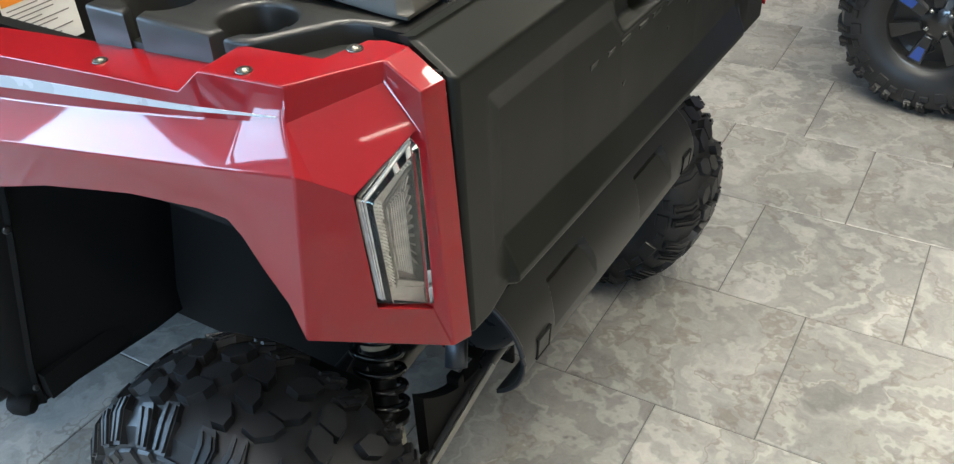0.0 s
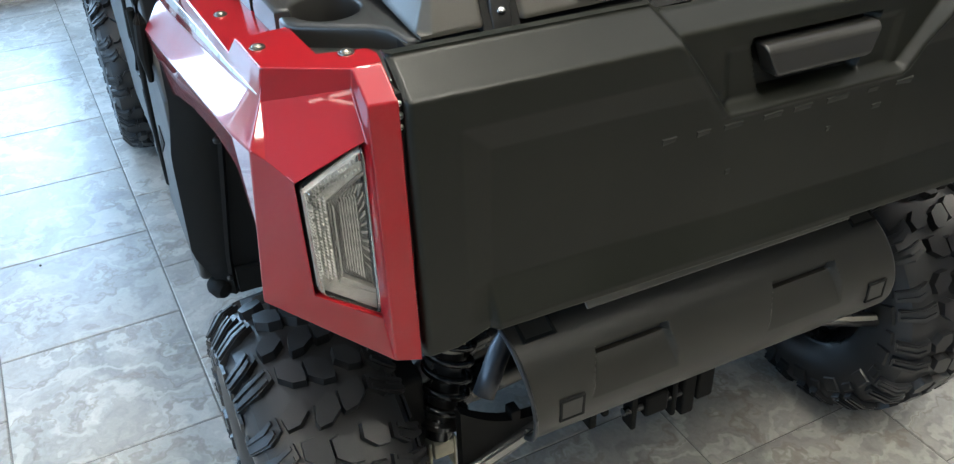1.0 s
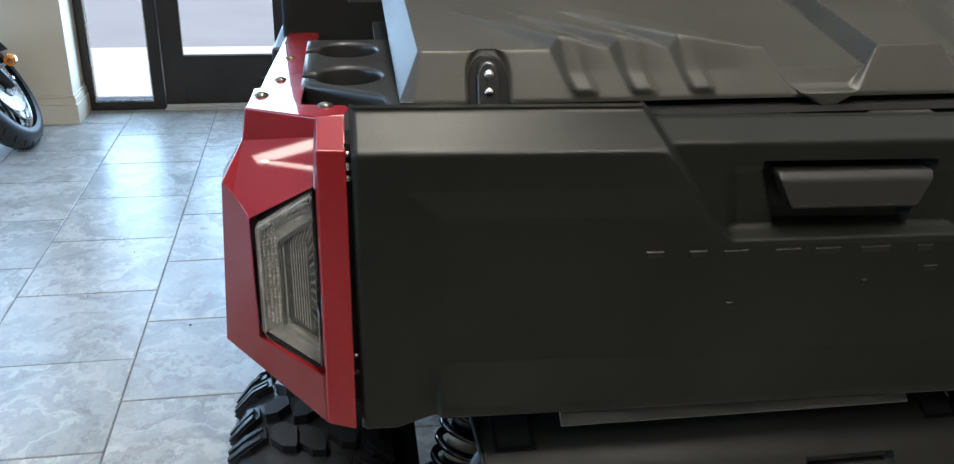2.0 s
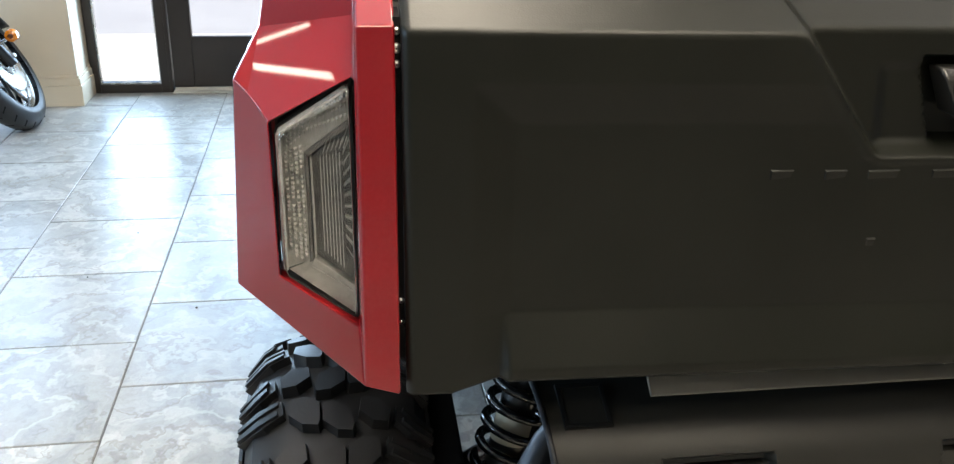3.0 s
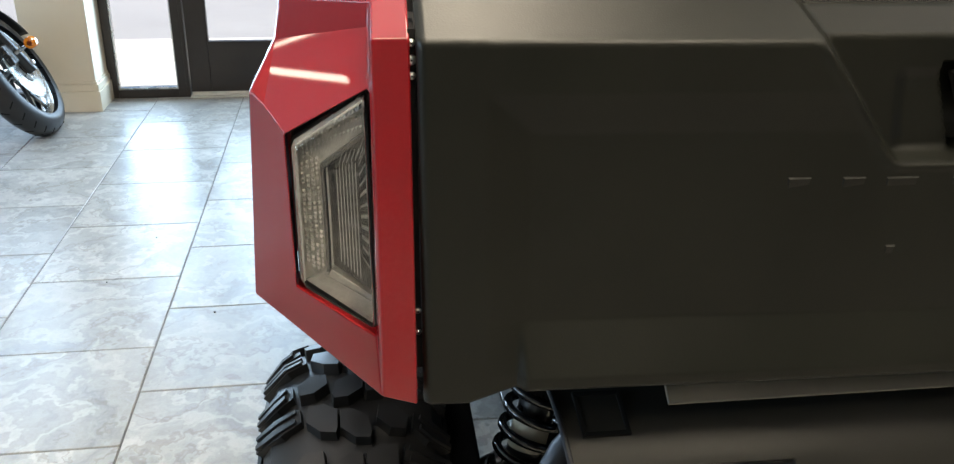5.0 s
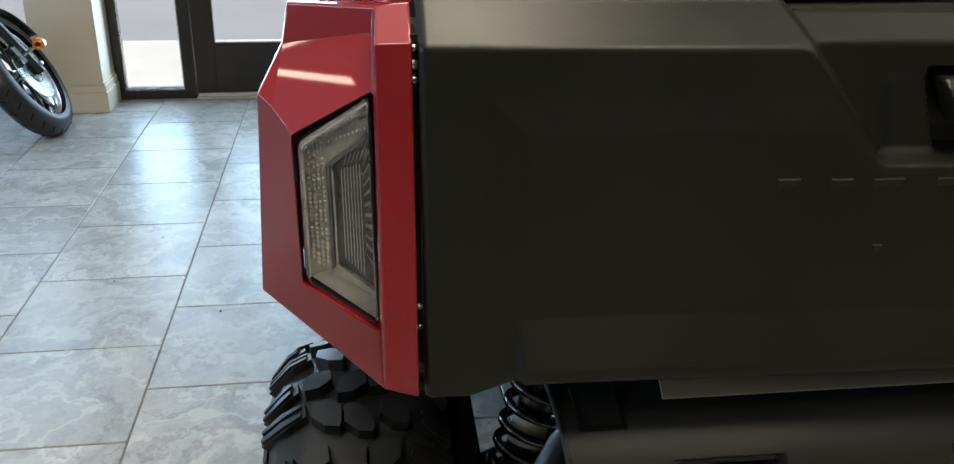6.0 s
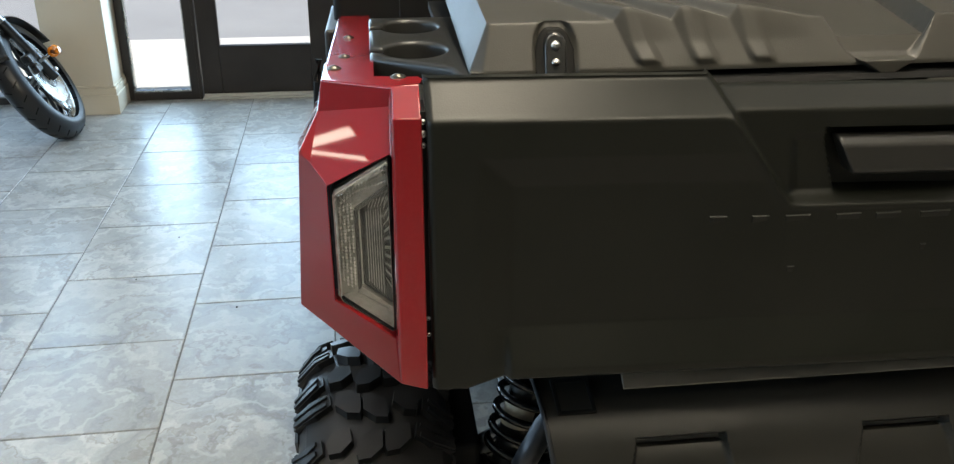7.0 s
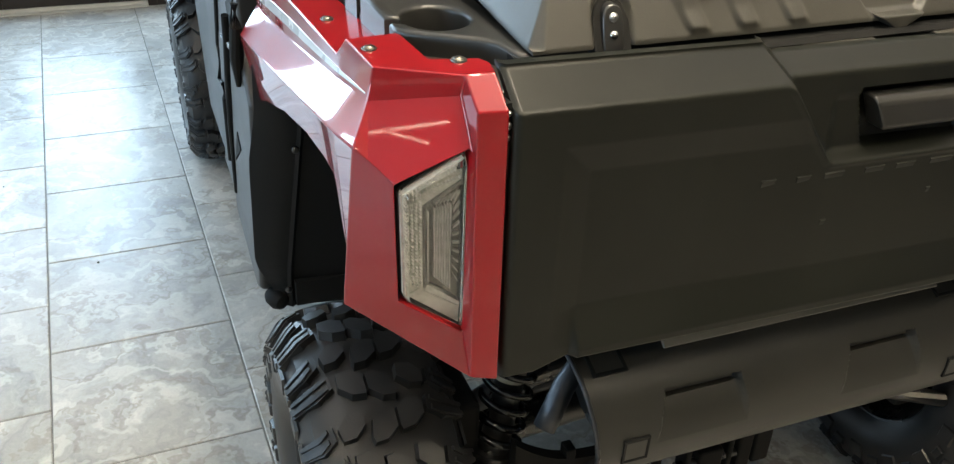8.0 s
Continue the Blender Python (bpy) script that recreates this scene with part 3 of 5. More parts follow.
# the maker's emblem: plain raised bars where the moulded letters stand
for y0, y1, z0 in ((1.155, 1.178, 0.9985), (1.206, 1.229, 0.9985), (1.247, 1.279, 0.9985), (1.310, 1.343, 0.9985), (1.360, 1.393, 0.9985), (1.4165, 1.4565, 0.9985),
                   (1.4885, 1.511, 0.9985), (1.541, 1.574, 0.9985), (1.258, 1.269, 0.931), (1.503, 1.522, 0.971), (1.425, 1.434, 0.955)):
    z1 = z0 - GATE_TILT * (y0 - 1.157)
    back = gate_x((y0 + y1) / 2, z1 + GATE_TILT * (y0 - 0.84))
    bar = bmesh.new()
    base = [bar.verts.new((back - 0.001, y, z)) for y, z in ((y0, z1), (y1, z1), (y1 - 0.001, z1 - 0.012), (y0 + 0.001, z1 - 0.012))]
    face = [bar.verts.new((back + w, y, z)) for w, y, z in ((0.0017, y0 + 0.0015, z1 - 0.0022), (0.0017, y1 - 0.0015, z1 - 0.0022), (-0.0004, y1 - 0.0025, z1 - 0.011), (-0.0004, y0 + 0.0025, z1 - 0.011))]
    bar.faces.new(base[::-1])
    bar.faces.new(face)
    for k in range(4):
        bar.faces.new((base[k], base[(k + 1) % 4], face[(k + 1) % 4], face[k]))
    part("emblem_bar", bar, BLACK_PLASTIC, tailgate)

# bed floor and walls behind the tailgate, dark gaps beside it
part("bed_tub", boxes((-1.16, -0.29, 0.83, 1.95, 0.81, 0.835), (-1.18, -1.15, 0.83, 1.95, 0.835, 1.13), (-1.15, -0.29, 0.83, 0.85, 0.835, 1.04),
                      (-1.15, -0.29, 1.93, 1.95, 0.835, 1.13)), LINER, vehicle, "dull black cargo bed tub")
part("bed_rail", boxes((-1.0, -0.42, 1.0, 1.05, 0.75, 0.81), (-1.0, -0.42, 1.72, 1.77, 0.75, 0.81), (-0.46, -0.43, 1.05, 1.72, 0.755, 0.80)), LINER, vehicle)
for z, r in ((1.124, 0.0035), (1.110, 0.0045), (1.097, 0.0035), (0.880, 0.003), (0.858, 0.003)):
    part("gate_bolt", dome(bmesh.new(), (-0.252, 0.8225, z), (1, 0, 0), r, 0.003, 12), STEEL, vehicle)
part("hinge_strap", boxes((-0.30, -0.252, 0.8197, 0.8256, 0.82, 1.135)), LINER, vehicle)



# ---- rear fenders ----
def fender(side):
    """The painted corner panel; side 1 is the driver's, -1 its mirror image."""
    def at(x, y, z):
        return (x, y if side > 0 else 2 * MID - y, z)

    def lerp(rows, x):
        for (a, p), (b, q) in zip(rows, rows[1:]):
            if x >= b:
                return p + (q - p) * (x - a) / (b - a)
        return rows[-1][1]

    deck_z = [(-0.361, 1.146), (-0.477, 1.138), (-0.509, 1.110), (-0.669, 1.099), (-0.82, 1.086), (-1.13, 1.058)]
    crease_z = [(-0.361 - d, 1.109 - 0.2 * d + 0.05 * d * d) for d in spaced(0, 0.77, 0.02)]
    belt_z = [(-0.331 - d, 1.071 - 0.19 * d + 0.02 * d * d) for d in spaced(0, 0.80, 0.02)]
    arch = [(-0.350, 0.856), (-0.387, 0.879), (-0.413, 0.915), (-0.437, 0.955), (-0.455, 0.974), (-0.50, 0.974), (-0.62, 0.957), (-0.70, 0.938),
            (-0.80, 0.914), (-0.887, 0.886), (-1.0, 0.852), (-1.08, 0.819)]
    tops = [-0.361, -0.40, -0.43, -0.452, -0.477, -0.509, -0.64, -0.74, -0.82, -0.92, -1.02, -1.13]
    bm = bmesh.new()
    rings = []
    for i, (x, (ax, az)) in enumerate(zip(tops, arch)):
        first = i == 0
        deep = 0.703 - 0.004 * (-0.361 - x)
        row = [at(x, 0.772 - 0.004 * ramp(-x, 0.5, 1.1), lerp(deck_z, x) + 0.002), at(x, 0.710 - 0.006 * ramp(-x, 0.47, 0.51), lerp(deck_z, x)),
               at(x, deep, lerp(crease_z, x)), at(-0.331 if first else x, 0.674 - 0.012 * (-0.331 - (-0.331 if first else x)), lerp(belt_z, -0.331 if first else x)),
               at(ax, 0.664 if first else 0.683, az), at(ax - 0.004, 0.664 + 0.022 if first else 0.706, az + 0.004)]
        rings.append([bm.verts.new(p) for p in row])
    for a, b in zip(rings, rings[1:]):
        for i in range(5):
            bm.faces.new((a[i], b[i], b[i + 1], a[i + 1]))
    c = rings[0]
    # deck round to the strip beside the tailgate
    d4 = bm.verts.new(at(-0.298, 0.791, 1.151))
    st = bm.verts.new(at(-0.288, 0.8210, 1.156))
    dk = bm.verts.new(at(-0.322, 0.827, 1.153))
    dm = bm.verts.new(at(-0.342, 0.823, 1.151))
    bm.faces.new((c[0], c[1], d4, st, dk, dm))
    # wall under the deck
    u2 = bm.verts.new(at(-0.298, 0.789, 1.129))
    m, f = c[3], c[4]
    # strip
    sl, sr = bm.verts.new(at(-0.2555, 0.790, 1.127)), bm.verts.new(at(-0.246, 0.8210, 1.129))
    bl, br = bm.verts.new(at(-0.2395, 0.787, 0.797)), bm.verts.new(at(-0.2345, 0.8195, 0.7895))
    bm.faces.new((d4, sl, sr, st))
    bm.faces.new((sl, bl, br, sr))
    side_in = [bm.verts.new(at(-0.283, 0.8195, 1.155)), bm.verts.new(at(-0.275, 0.8195, 0.80))]
    bm.faces.new((sr, br, side_in[1], side_in[0], st))
    # lamp opening: four corners, set into the rear face
    lt, ll, lb, lr = (bm.verts.new(at(*p)) for p in ((-0.2615, 0.7866, 1.0845), (-0.2930, 0.7138, 1.0365), (-0.2815, 0.7130, 0.8955), (-0.2625, 0.7846, 0.8495)))
    # the broad face under the crease is flat up to a soft fold beside the outer corner
    flat = (u2.co - c[2].co).cross(lt.co - c[2].co).normalized()
    ll.co -= flat * (ll.co - c[2].co).dot(flat)
    m.co -= flat * (m.co - c[2].co).dot(flat) * 0.62
    fold = m.co.lerp(ll.co, 0.34)
    q = bm.verts.new(fold - flat * (fold - c[2].co).dot(flat) * 0.9)
    bm.faces.new((c[2], m, q))
    bm.faces.new((c[2], q, ll, lt, u2))
    bm.faces.new((c[1], c[2], u2, d4))
    bm.faces.new((u2, sl, lt))
    bm.faces.new((d4, u2, sl))
    bm.faces.new((m, f, lb, ll, q))
    bm.faces.new((f, bl, lr, lb))
    bm.faces.new((sl, bl, lr, lt))
    # lamp well
    well = [bm.verts.new(v.co + Vector((-0.03, 0, 0))) for v in (lt, ll, lb, lr)]
    mouth = (lt, ll, lb, lr)
    for i in range(4):
        k = (i + 1) % 4
        bm.faces.new((mouth[i], mouth[k], well[k], well[i]))
    # lower return
    fb, bb = bm.verts.new(at(-0.36, 0.70, 0.862)), bm.verts.new(at(-0.27, 0.80, 0.80))
    bm.faces.new((f, bl, bb, fb))
    bm.faces.new((bl, br, side_in[1], bb))
    stripe_top = [(-0.37, 1.1135), (-0.486, 1.097), (-0.63, 1.081), (-0.80, 1.062), (-1.128, 1.019)]
    stripe_low = [(-0.37, 1.1125), (-0.486, 1.0915), (-0.63, 1.070), (-0.80, 1.046), (-1.128, 0.999)]
    stripe = bmesh.new()
    rows = []
    for x in spaced(-0.37, -1.128, 0.02):
        pair = []
        for edge_z in (lerp(stripe_top, x), lerp(stripe_low, x)):
            f = ramp(edge_z, lerp(crease_z, x), lerp(deck_z, x))
            inner_y = 0.703 - 0.004 * (-0.361 - x)
            wall_y = inner_y + (0.710 - 0.006 * ramp(-x, 0.47, 0.51) - inner_y) * f
            pair.append([stripe.verts.new(at(x, wall_y - w, edge_z)) for w in (0.0009, -0.002)])
        rows.append(pair)
    for a, b in zip(rows, rows[1:]):
        stripe.faces.new((a[0][0], b[0][0], b[1][0], a[1][0]))
        stripe.faces.new((a[0][0], a[0][1], b[0][1], b[0][0]))
        stripe.faces.new((a[1][0], a[1][1], b[1][1], b[1][0]))
    ends = (c[2].co.copy(), q.co.copy())
    panel = fender_part(bm)
    for e in panel.data.edges:
        a, b = (panel.data.vertices[k].co for k in e.vertices)
        if min((a - ends[0]).length + (b - ends[1]).length, (a - ends[1]).length + (b - ends[0]).length) < 0.0005:
            e.use_edge_sharp = True
    part("pinstripe", stripe, STRIPE, panel, "tapered pale grey pinstripe decal")
    return panel


def fender_part(bm):
    return part("rear_fender", bm, RED, vehicle, "glossy red painted rear fender panel", bevel=0.008, angle=25, segments=4)


def rivets(panel, side):
    for x, y, z in ((-0.341, 0.8, 1.1515), (-0.424, 0.7235, 1.1432), (-0.667, 0.729, 1.1010), (-0.895, 0.731, 1.0810)):
        p = (x, y if side > 0 else 2 * MID - y, z)
        part("rivet", dome(bmesh.new(), p, (0.05, 0, 1), 0.0070, 0.0042), RIVET, panel)
        bm = bmesh.new()
        lathe(bm, [(0.0, 0.0092), (0.0011, 0.0088), (0.0013, 0.006)], Matrix.Translation(p) @ Vector((0.05, 0, 1)).to_track_quat("Y", "Z").to_matrix().to_4x4(), 20)
        part("washer", bm, RIVET, panel)


# ---- tail lamps ----
def tail_lamp(side):
    def on(u, v, w):
        """u across the lamp (0 outer, 1 beside the tailgate), v up, w proud of the rear face; the outer edge stands out."""
        top = 1.0335 + 0.0475 * u
        low = 0.8985 - 0.0460 * u
        y = 0.7160 + 0.0675 * u
        outer, inner_x = -0.2815 - 0.0115 * v, -0.2625 + 0.001 * v
        x = outer + (inner_x - outer) * u + 0.009 * (1 - u) + w
        return (x, y if side > 0 else 2 * MID - y, low + (top - low) * v)

    def slab(rows, w0, w1, bm=None):
        bm = bm or bmesh.new()
        prism(bm, rows, on, w0, w1)
        return bm

    def stud(bm, u0, u1, v0, v1, w0, w1):
        """A small four-sided facet that narrows to its top."""
        du, dv = 0.28 * (u1 - u0), 0.28 * (v1 - v0)
        lo = [bm.verts.new(on(u, v, w0)) for u, v in ((u0, v0), (u1, v0), (u1, v1), (u0, v1))]
        hi = [bm.verts.new(on(u, v, w1)) for u, v in ((u0 + du, v0 + dv), (u1 - du, v0 + dv), (u1 - du, v1 - dv), (u0 + du, v1 - dv))]
        bm.faces.new(hi)
        for i in range(4):
            k = (i + 1) % 4
            bm.faces.new((lo[i], lo[k], hi[k], hi[i]))

    outline = [(0.02, 0.05), (0.07, 0.015), (0.965, 0.008), (0.99, 0.025), (0.99, 0.975), (0.965, 0.992), (0.07, 0.985), (0.02, 0.95)]
    lamp = part("tail_lamp", slab([(-0.01, -0.01), (1.03, -0.02), (1.03, 1.02), (-0.01, 1.01)], -0.036, -0.030), LAMP_GREY, vehicle,
                "unlit tail lamp with a clear faceted lens")
    # C-shaped light guide round a ribbed inner lens
    guide = bmesh.new()
    for rows in ([(0.10, 0.065), (0.385, 0.175), (0.385, 0.765), (0.10, 0.935)], [(0.10, 0.055), (0.985, 0.02), (0.985, 0.125), (0.385, 0.175)],
                 [(0.10, 0.945), (0.385, 0.765), (0.985, 0.845), (0.985, 0.98)]):
        slab(rows, -0.030, -0.014, guide)
    part("light_guide", guide, LAMP_CLEAR, lamp, "smoky clear light guide")
    side_wall = slab([(0.022, 0.055), (0.085, 0.06), (0.085, 0.94), (0.022, 0.945)], -0.030, -0.0085)
    part("guide_side", side_wall, LAMP_WHITE, lamp, "milky clear outer wall of the lamp", bevel=0.001)
    facets = bmesh.new()
    for i in range(24):
        v0 = 0.165 + 0.0275 * i
        for j, (u0, u1) in enumerate(((0.125, 0.172), (0.192, 0.240), (0.258, 0.306), (0.324, 0.368))):
            if (i * 5 + j * 3) % 9:
                stud(facets, u0, u1, v0, v0 + 0.0185, -0.0142, -0.0095)
    for i in range(15):
        u0 = 0.165 + 0.054 * i
        for k in range(3):
            v0 = 0.872 + 0.031 * k - 0.16 * max(0.0, 0.42 - u0) - 0.02 * ramp(u0, 0.4, 1.0) + 0.015 * k * ramp(u0, 0.3, 1.0)
            stud(facets, u0, u0 + 0.038, v0, v0 + 0.020, -0.0142, -0.0100)
    tagged(part("guide_facet", facets, REFLECTOR, lamp), kind="stuff")
    # dark groove and the bright bevel that frames the inner lens
    groove, bevel_rows = bmesh.new(), bmesh.new()
    for rows in ([(0.385, 0.165), (0.435, 0.185), (0.435, 0.745), (0.385, 0.775)], [(0.385, 0.775), (0.435, 0.745), (1.0, 0.825), (1.0, 0.852)]):
        slab(rows, -0.031, -0.012, groove)
    part("divider", groove, LAMP_GREY, lamp, bevel=0.001)
    for rows in ([(0.395, 0.150), (0.455, 0.200), (1.0, 0.150), (1.0, 0.128)], [(0.395, 0.140), (1.0, 0.110), (1.0, 0.122), (0.395, 0.150)], [(0.455, 0.205), (0.485, 0.215), (0.485, 0.715), (0.455, 0.735)]):
        slab(rows, -0.030, -0.0125, bevel_rows)
    part("bevel", bevel_rows, LAMP_CLEAR, lamp, "bright bevel round the inner lens", bevel=0.0008)
    part("inner_lens", slab([(0.485, 0.205), (1.0, 0.155), (1.0, 0.825), (0.485, 0.725)], -0.031, -0.022), LAMP_GREY, lamp, "smoked inner lens")
    for i in range(7):
        u0 = 0.585 + 0.042 * i
        part("lens_rib", slab([(u0, 0.250 - 0.008 * i), (u0 + 0.011, 0.250 - 0.008 * i), (u0 + 0.011, 0.715 + 0.004 * (i % 3)), (u0, 0.715 + 0.004 * (i % 3))], -0.0222, -0.0165), REFLECTOR, lamp)
    for i in range(11):
        v0 = 0.30 + 0.045 * i
        rise = 0.012 * (i - 4)
        part("lens_rib", slab([(0.885, v0), (0.985, v0 + rise), (0.985, v0 + rise + 0.013), (0.885, v0 + 0.010)], -0.0222, -0.0180), LAMP_CLEAR, lamp)
    for i in range(6):
        u0 = 0.62 + 0.055 * i
        part("lens_rib", slab([(u0, 0.735), (u0 + 0.010, 0.735), (u0 + 0.062, 0.775), (u0 + 0.050, 0.775)], -0.0222, -0.0170), REFLECTOR, lamp)
    # bright guide edges; the top strip stands in for lamps mirrored in the lens
    rim_rows = bmesh.new()
    for rows in ([(0.085, 0.070), (0.104, 0.072), (0.104, 0.928), (0.085, 0.930)], [(0.028, 0.05), (0.042, 0.05), (0.042, 0.95), (0.028, 0.95)],
                 [(0.085, 0.930), (0.104, 0.920), (0.97, 0.955), (0.97, 0.968)]):
        slab(rows, -0.013, -0.0055, rim_rows)
    part("guide_rim", rim_rows, REFLECTOR, lamp, "bright edge of the light guide, its top strip a lamp streak")
    # outer lens: a flat face with broad slanting margins, the upper one the broadest
    face = [(0.075, 0.075), (0.11, 0.045), (0.955, 0.028), (0.975, 0.045), (0.975, 0.945), (0.955, 0.955), (0.12, 0.945), (0.08, 0.915)]
    shell = bmesh.new()
    back, mid, front = [[shell.verts.new(on(u, v, w)) for u, v in rows] for rows, w in ((outline, -0.0075), (outline, -0.0055), (face, 0.0045))]
    shell.faces.new(back[::-1])
    shell.faces.new(front)
    for lower, upper in ((back, mid), (mid, front)):
        for i in range(8):
            k = (i + 1) % 8
            shell.faces.new((lower[i], lower[k], upper[k], upper[i]))
    lens = part("lens", shell, LENS, lamp, "clear outer lens", bevel=0.001)
    lens.visible_shadow = False
    seal = bmesh.new()
    n = len(outline)
    big = [((u - 0.5) * 1.045 + 0.5, (v - 0.5) * 1.026 + 0.5) for u, v in outline]
    for i in range(n):
        k = (i + 1) % n
        prism(seal, [outline[i], outline[k], big[k], big[i]], on, -0.034, -0.0125)
    part("seal", seal, LINER, lamp, "thin black rubber seal")


for side in (1, -1):
    panel = fender(side)
    strip = bmesh.new()
    rows = [(-1.128, 1.0575), (-1.22, 1.0475), (-1.34, 1.0345)]
    for z_off in (0.0, -0.012):
        for x, z in rows:
            for y in (0.702, 0.768):
                strip.verts.new((x, y if side > 0 else 2 * MID - y, z + z_off))
    strip.verts.ensure_lookup_table()
    sv = strip.verts
    for i in (0, 2):
        strip.faces.new((sv[i], sv[i + 1], sv[i + 3], sv[i + 2]))
        strip.faces.new((sv[6 + i], sv[8 + i], sv[9 + i], sv[7 + i]))
        strip.faces.new((sv[i], sv[i + 2], sv[8 + i], sv[6 + i]))
        strip.faces.new((sv[i + 1], sv[7 + i], sv[9 + i], sv[3 + i]))
    strip.faces.new((sv[4], sv[5], sv[11], sv[10]))
    part("deck_end", strip, RED, panel, bevel=0.003)
    rivets(panel, side)
    tail_lamp(side)


# ---- wheels ----
TYRE_W = [(0.092, 0.150), (0.108, 0.165), (0.1195, 0.195), (0.1215, 0.225), (0.117, 0.255), (0.104, 0.280), (0.080, 0.2935), (0.045, 0.299), (0.0, 0.301)]


def tyre_r(w):
    w = abs(w)
    for (a, p), (b, q) in zip(TYRE_W[4:], TYRE_W[5:]):
        if w >= b:
            return p + (q - p) * (w - a) / (b - a)
    return TYRE_W[-1][1]


def block(bm, frame_of, size, outline, height, shrink=0.14):
    """One tread block: its outline in widths and angles, drawn in towards the middle at the top."""
    n = len(outline)
    mw, ma = sum(w for w, a in outline) / n, sum(a for w, a in outline) / n

    def on(w, a, up):
        r = tyre_r(w)
        d = 0.0005
        slope = (tyre_r(abs(w) + d) - tyre_r(max(0.0, abs(w) - d))) / (2 * d) * (1 if w >= 0 else -1)
        k = 1 / math.hypot(1, slope)
        r, w = r + up * k, w - up * slope * k
        return bm.verts.new(frame_of @ Vector((r * size * math.cos(a), w * size, r * size * math.sin(a))))
    low = [on(w, a, -0.004) for w, a in outline]
    top = [on(w + (mw - w) * shrink, a + (ma - a) * shrink, height) for w, a in outline]
    mid = on(mw, ma, height)
    for i in range(n):
        k = (i + 1) % n
        bm.faces.new((low[i], low[k], top[k], top[i]))
        bm.faces.new((top[i], top[k], mid))


def wheel(owner, at, spin, size=1.0, width=1.0, out=-1, rim_mat=None, label="", accent=None):
    """A knobbly off-road wheel; out tells on which side of it the rim shows."""
    f = Matrix.Translation(at) @ pose(0, 0, 0, 0, 0, 0) @ Matrix.Diagonal((1, width, 1, 1)) @ pose(0, 0, 0, 0, spin, 0)
    tb = bmesh.new()
    prof = [(w, r) for w, r in TYRE_W] + [(-w, r) for w, r in TYRE_W[-2::-1]]
    lathe(tb, [(w * size, r * size) for w, r in prof], f, 72)
    n = 15
    p = 2 * math.pi / n
    tread = bmesh.new()
    # rows of two broad blocks side by side that swing from side to side, one slanting block beside them,
    # and wide shoulder lugs with a bent groove moulded into their tops
    half = p / 2
    BLOCKS = (((0.056, 0.10), (0.039, -0.06), (0.019, 0.0), (0.0165, 0.12), (0.017, 0.54), (0.036, 0.60), (0.054, 0.48)),
              ((0.0140, 0.16), (-0.004, 0.02), (-0.023, 0.10), (-0.0255, 0.26), (-0.020, 0.60), (0.002, 0.66), (0.0140, 0.56)),
              ((-0.031, 0.62), (-0.047, 0.46), (-0.066, 0.54), (-0.070, 0.86), (-0.055, 1.04), (-0.034, 0.96)))
    for i in range(2 * n):
        swing = 1 if i % 2 else -1
        b = i * half
        for outline in BLOCKS:
            mw, ma = sum(w for w, a in outline) / len(outline), sum(a for w, a in outline) / len(outline)
            block(tread, f, size, [(swing * (mw + (w - mw) * 1.10), b + (ma + (a - ma) * 1.16 + 6.0 * w) * half) for w, a in outline], 0.0165, 0.12)
        for s in (1, -1):
            root = 0.061 if s == swing else 0.074
            e = b + half * (0.30 if s == swing else 0.02)
            wide = 0.1172 - root
            block(tread, f, size, [(s * (root + wide * u), e + a * half) for u, a in ((0.0, 0.20), (0.42, -0.06), (1.0, -0.02), (1.0, 0.40), (0.50, 0.44), (0.06, 0.58))], 0.0118, 0.06)
            for a0, a1 in ((0.01, 0.14), (0.26, 0.37)):
                block(tread, f, size, [(s * (root + wide * u), e + (a + d) * half) for u, a, d in
                                    ((0.10, a0, 0.17), (0.46, a0, -0.01), (0.97, a0, 0.0), (0.97, a1, 0.0), (0.50, a1, 0.02), (0.12, a1, 0.16))], 0.0155, 0.12)
    for i in range(n):
        for s in (1, -1):
            b = i * p + (0.25 * p if s > 0 else 0.0)
            # low blocks on the sidewall
            for a0, a1, r0, r1 in ((0.02, 0.40, 0.218, 0.252), (0.56, 0.84, 0.232, 0.252)):
                ring = []
                for w, grow in ((0.1205, 0.0), (0.1255, 0.10)):
                    for r, a2 in ((r0, a0 + grow * 0.2), (r0, a1 - grow * 0.2), (r1, a1 - grow * 0.2), (r1, a0 + grow * 0.2)):
                        q = b + p * a2
                        rr = r + (0.003 if r == r0 else -0.003) * (grow > 0)
                        ring.append(tread.verts.new(f @ Vector((rr * size * math.cos(q), s * w * size, rr * size * math.sin(q)))))
                tread.faces.new(ring[4:])
                for k in range(4):
                    tread.faces.new((ring[k], ring[(k + 1) % 4], ring[4 + (k + 1) % 4], ring[4 + k]))
    hub_w = [(0.095, 0.152), (0.097, 0.158), (0.090, 0.150), (0.070, 0.142), (0.0, 0.138), (-0.070, 0.142), (-0.090, 0.150), (-0.097, 0.158), (-0.095, 0.152)]
    rb = bmesh.new()
    lathe(rb, [(w * size, r * size) for w, r in hub_w], f, 56)
    lathe(rb, [(out * 0.045 * size, 0.139 * size), (out * 0.05 * size, 0.07 * size), (out * 0.062 * size, 0.055 * size), (out * 0.066 * size, 0.001)], f, 40)
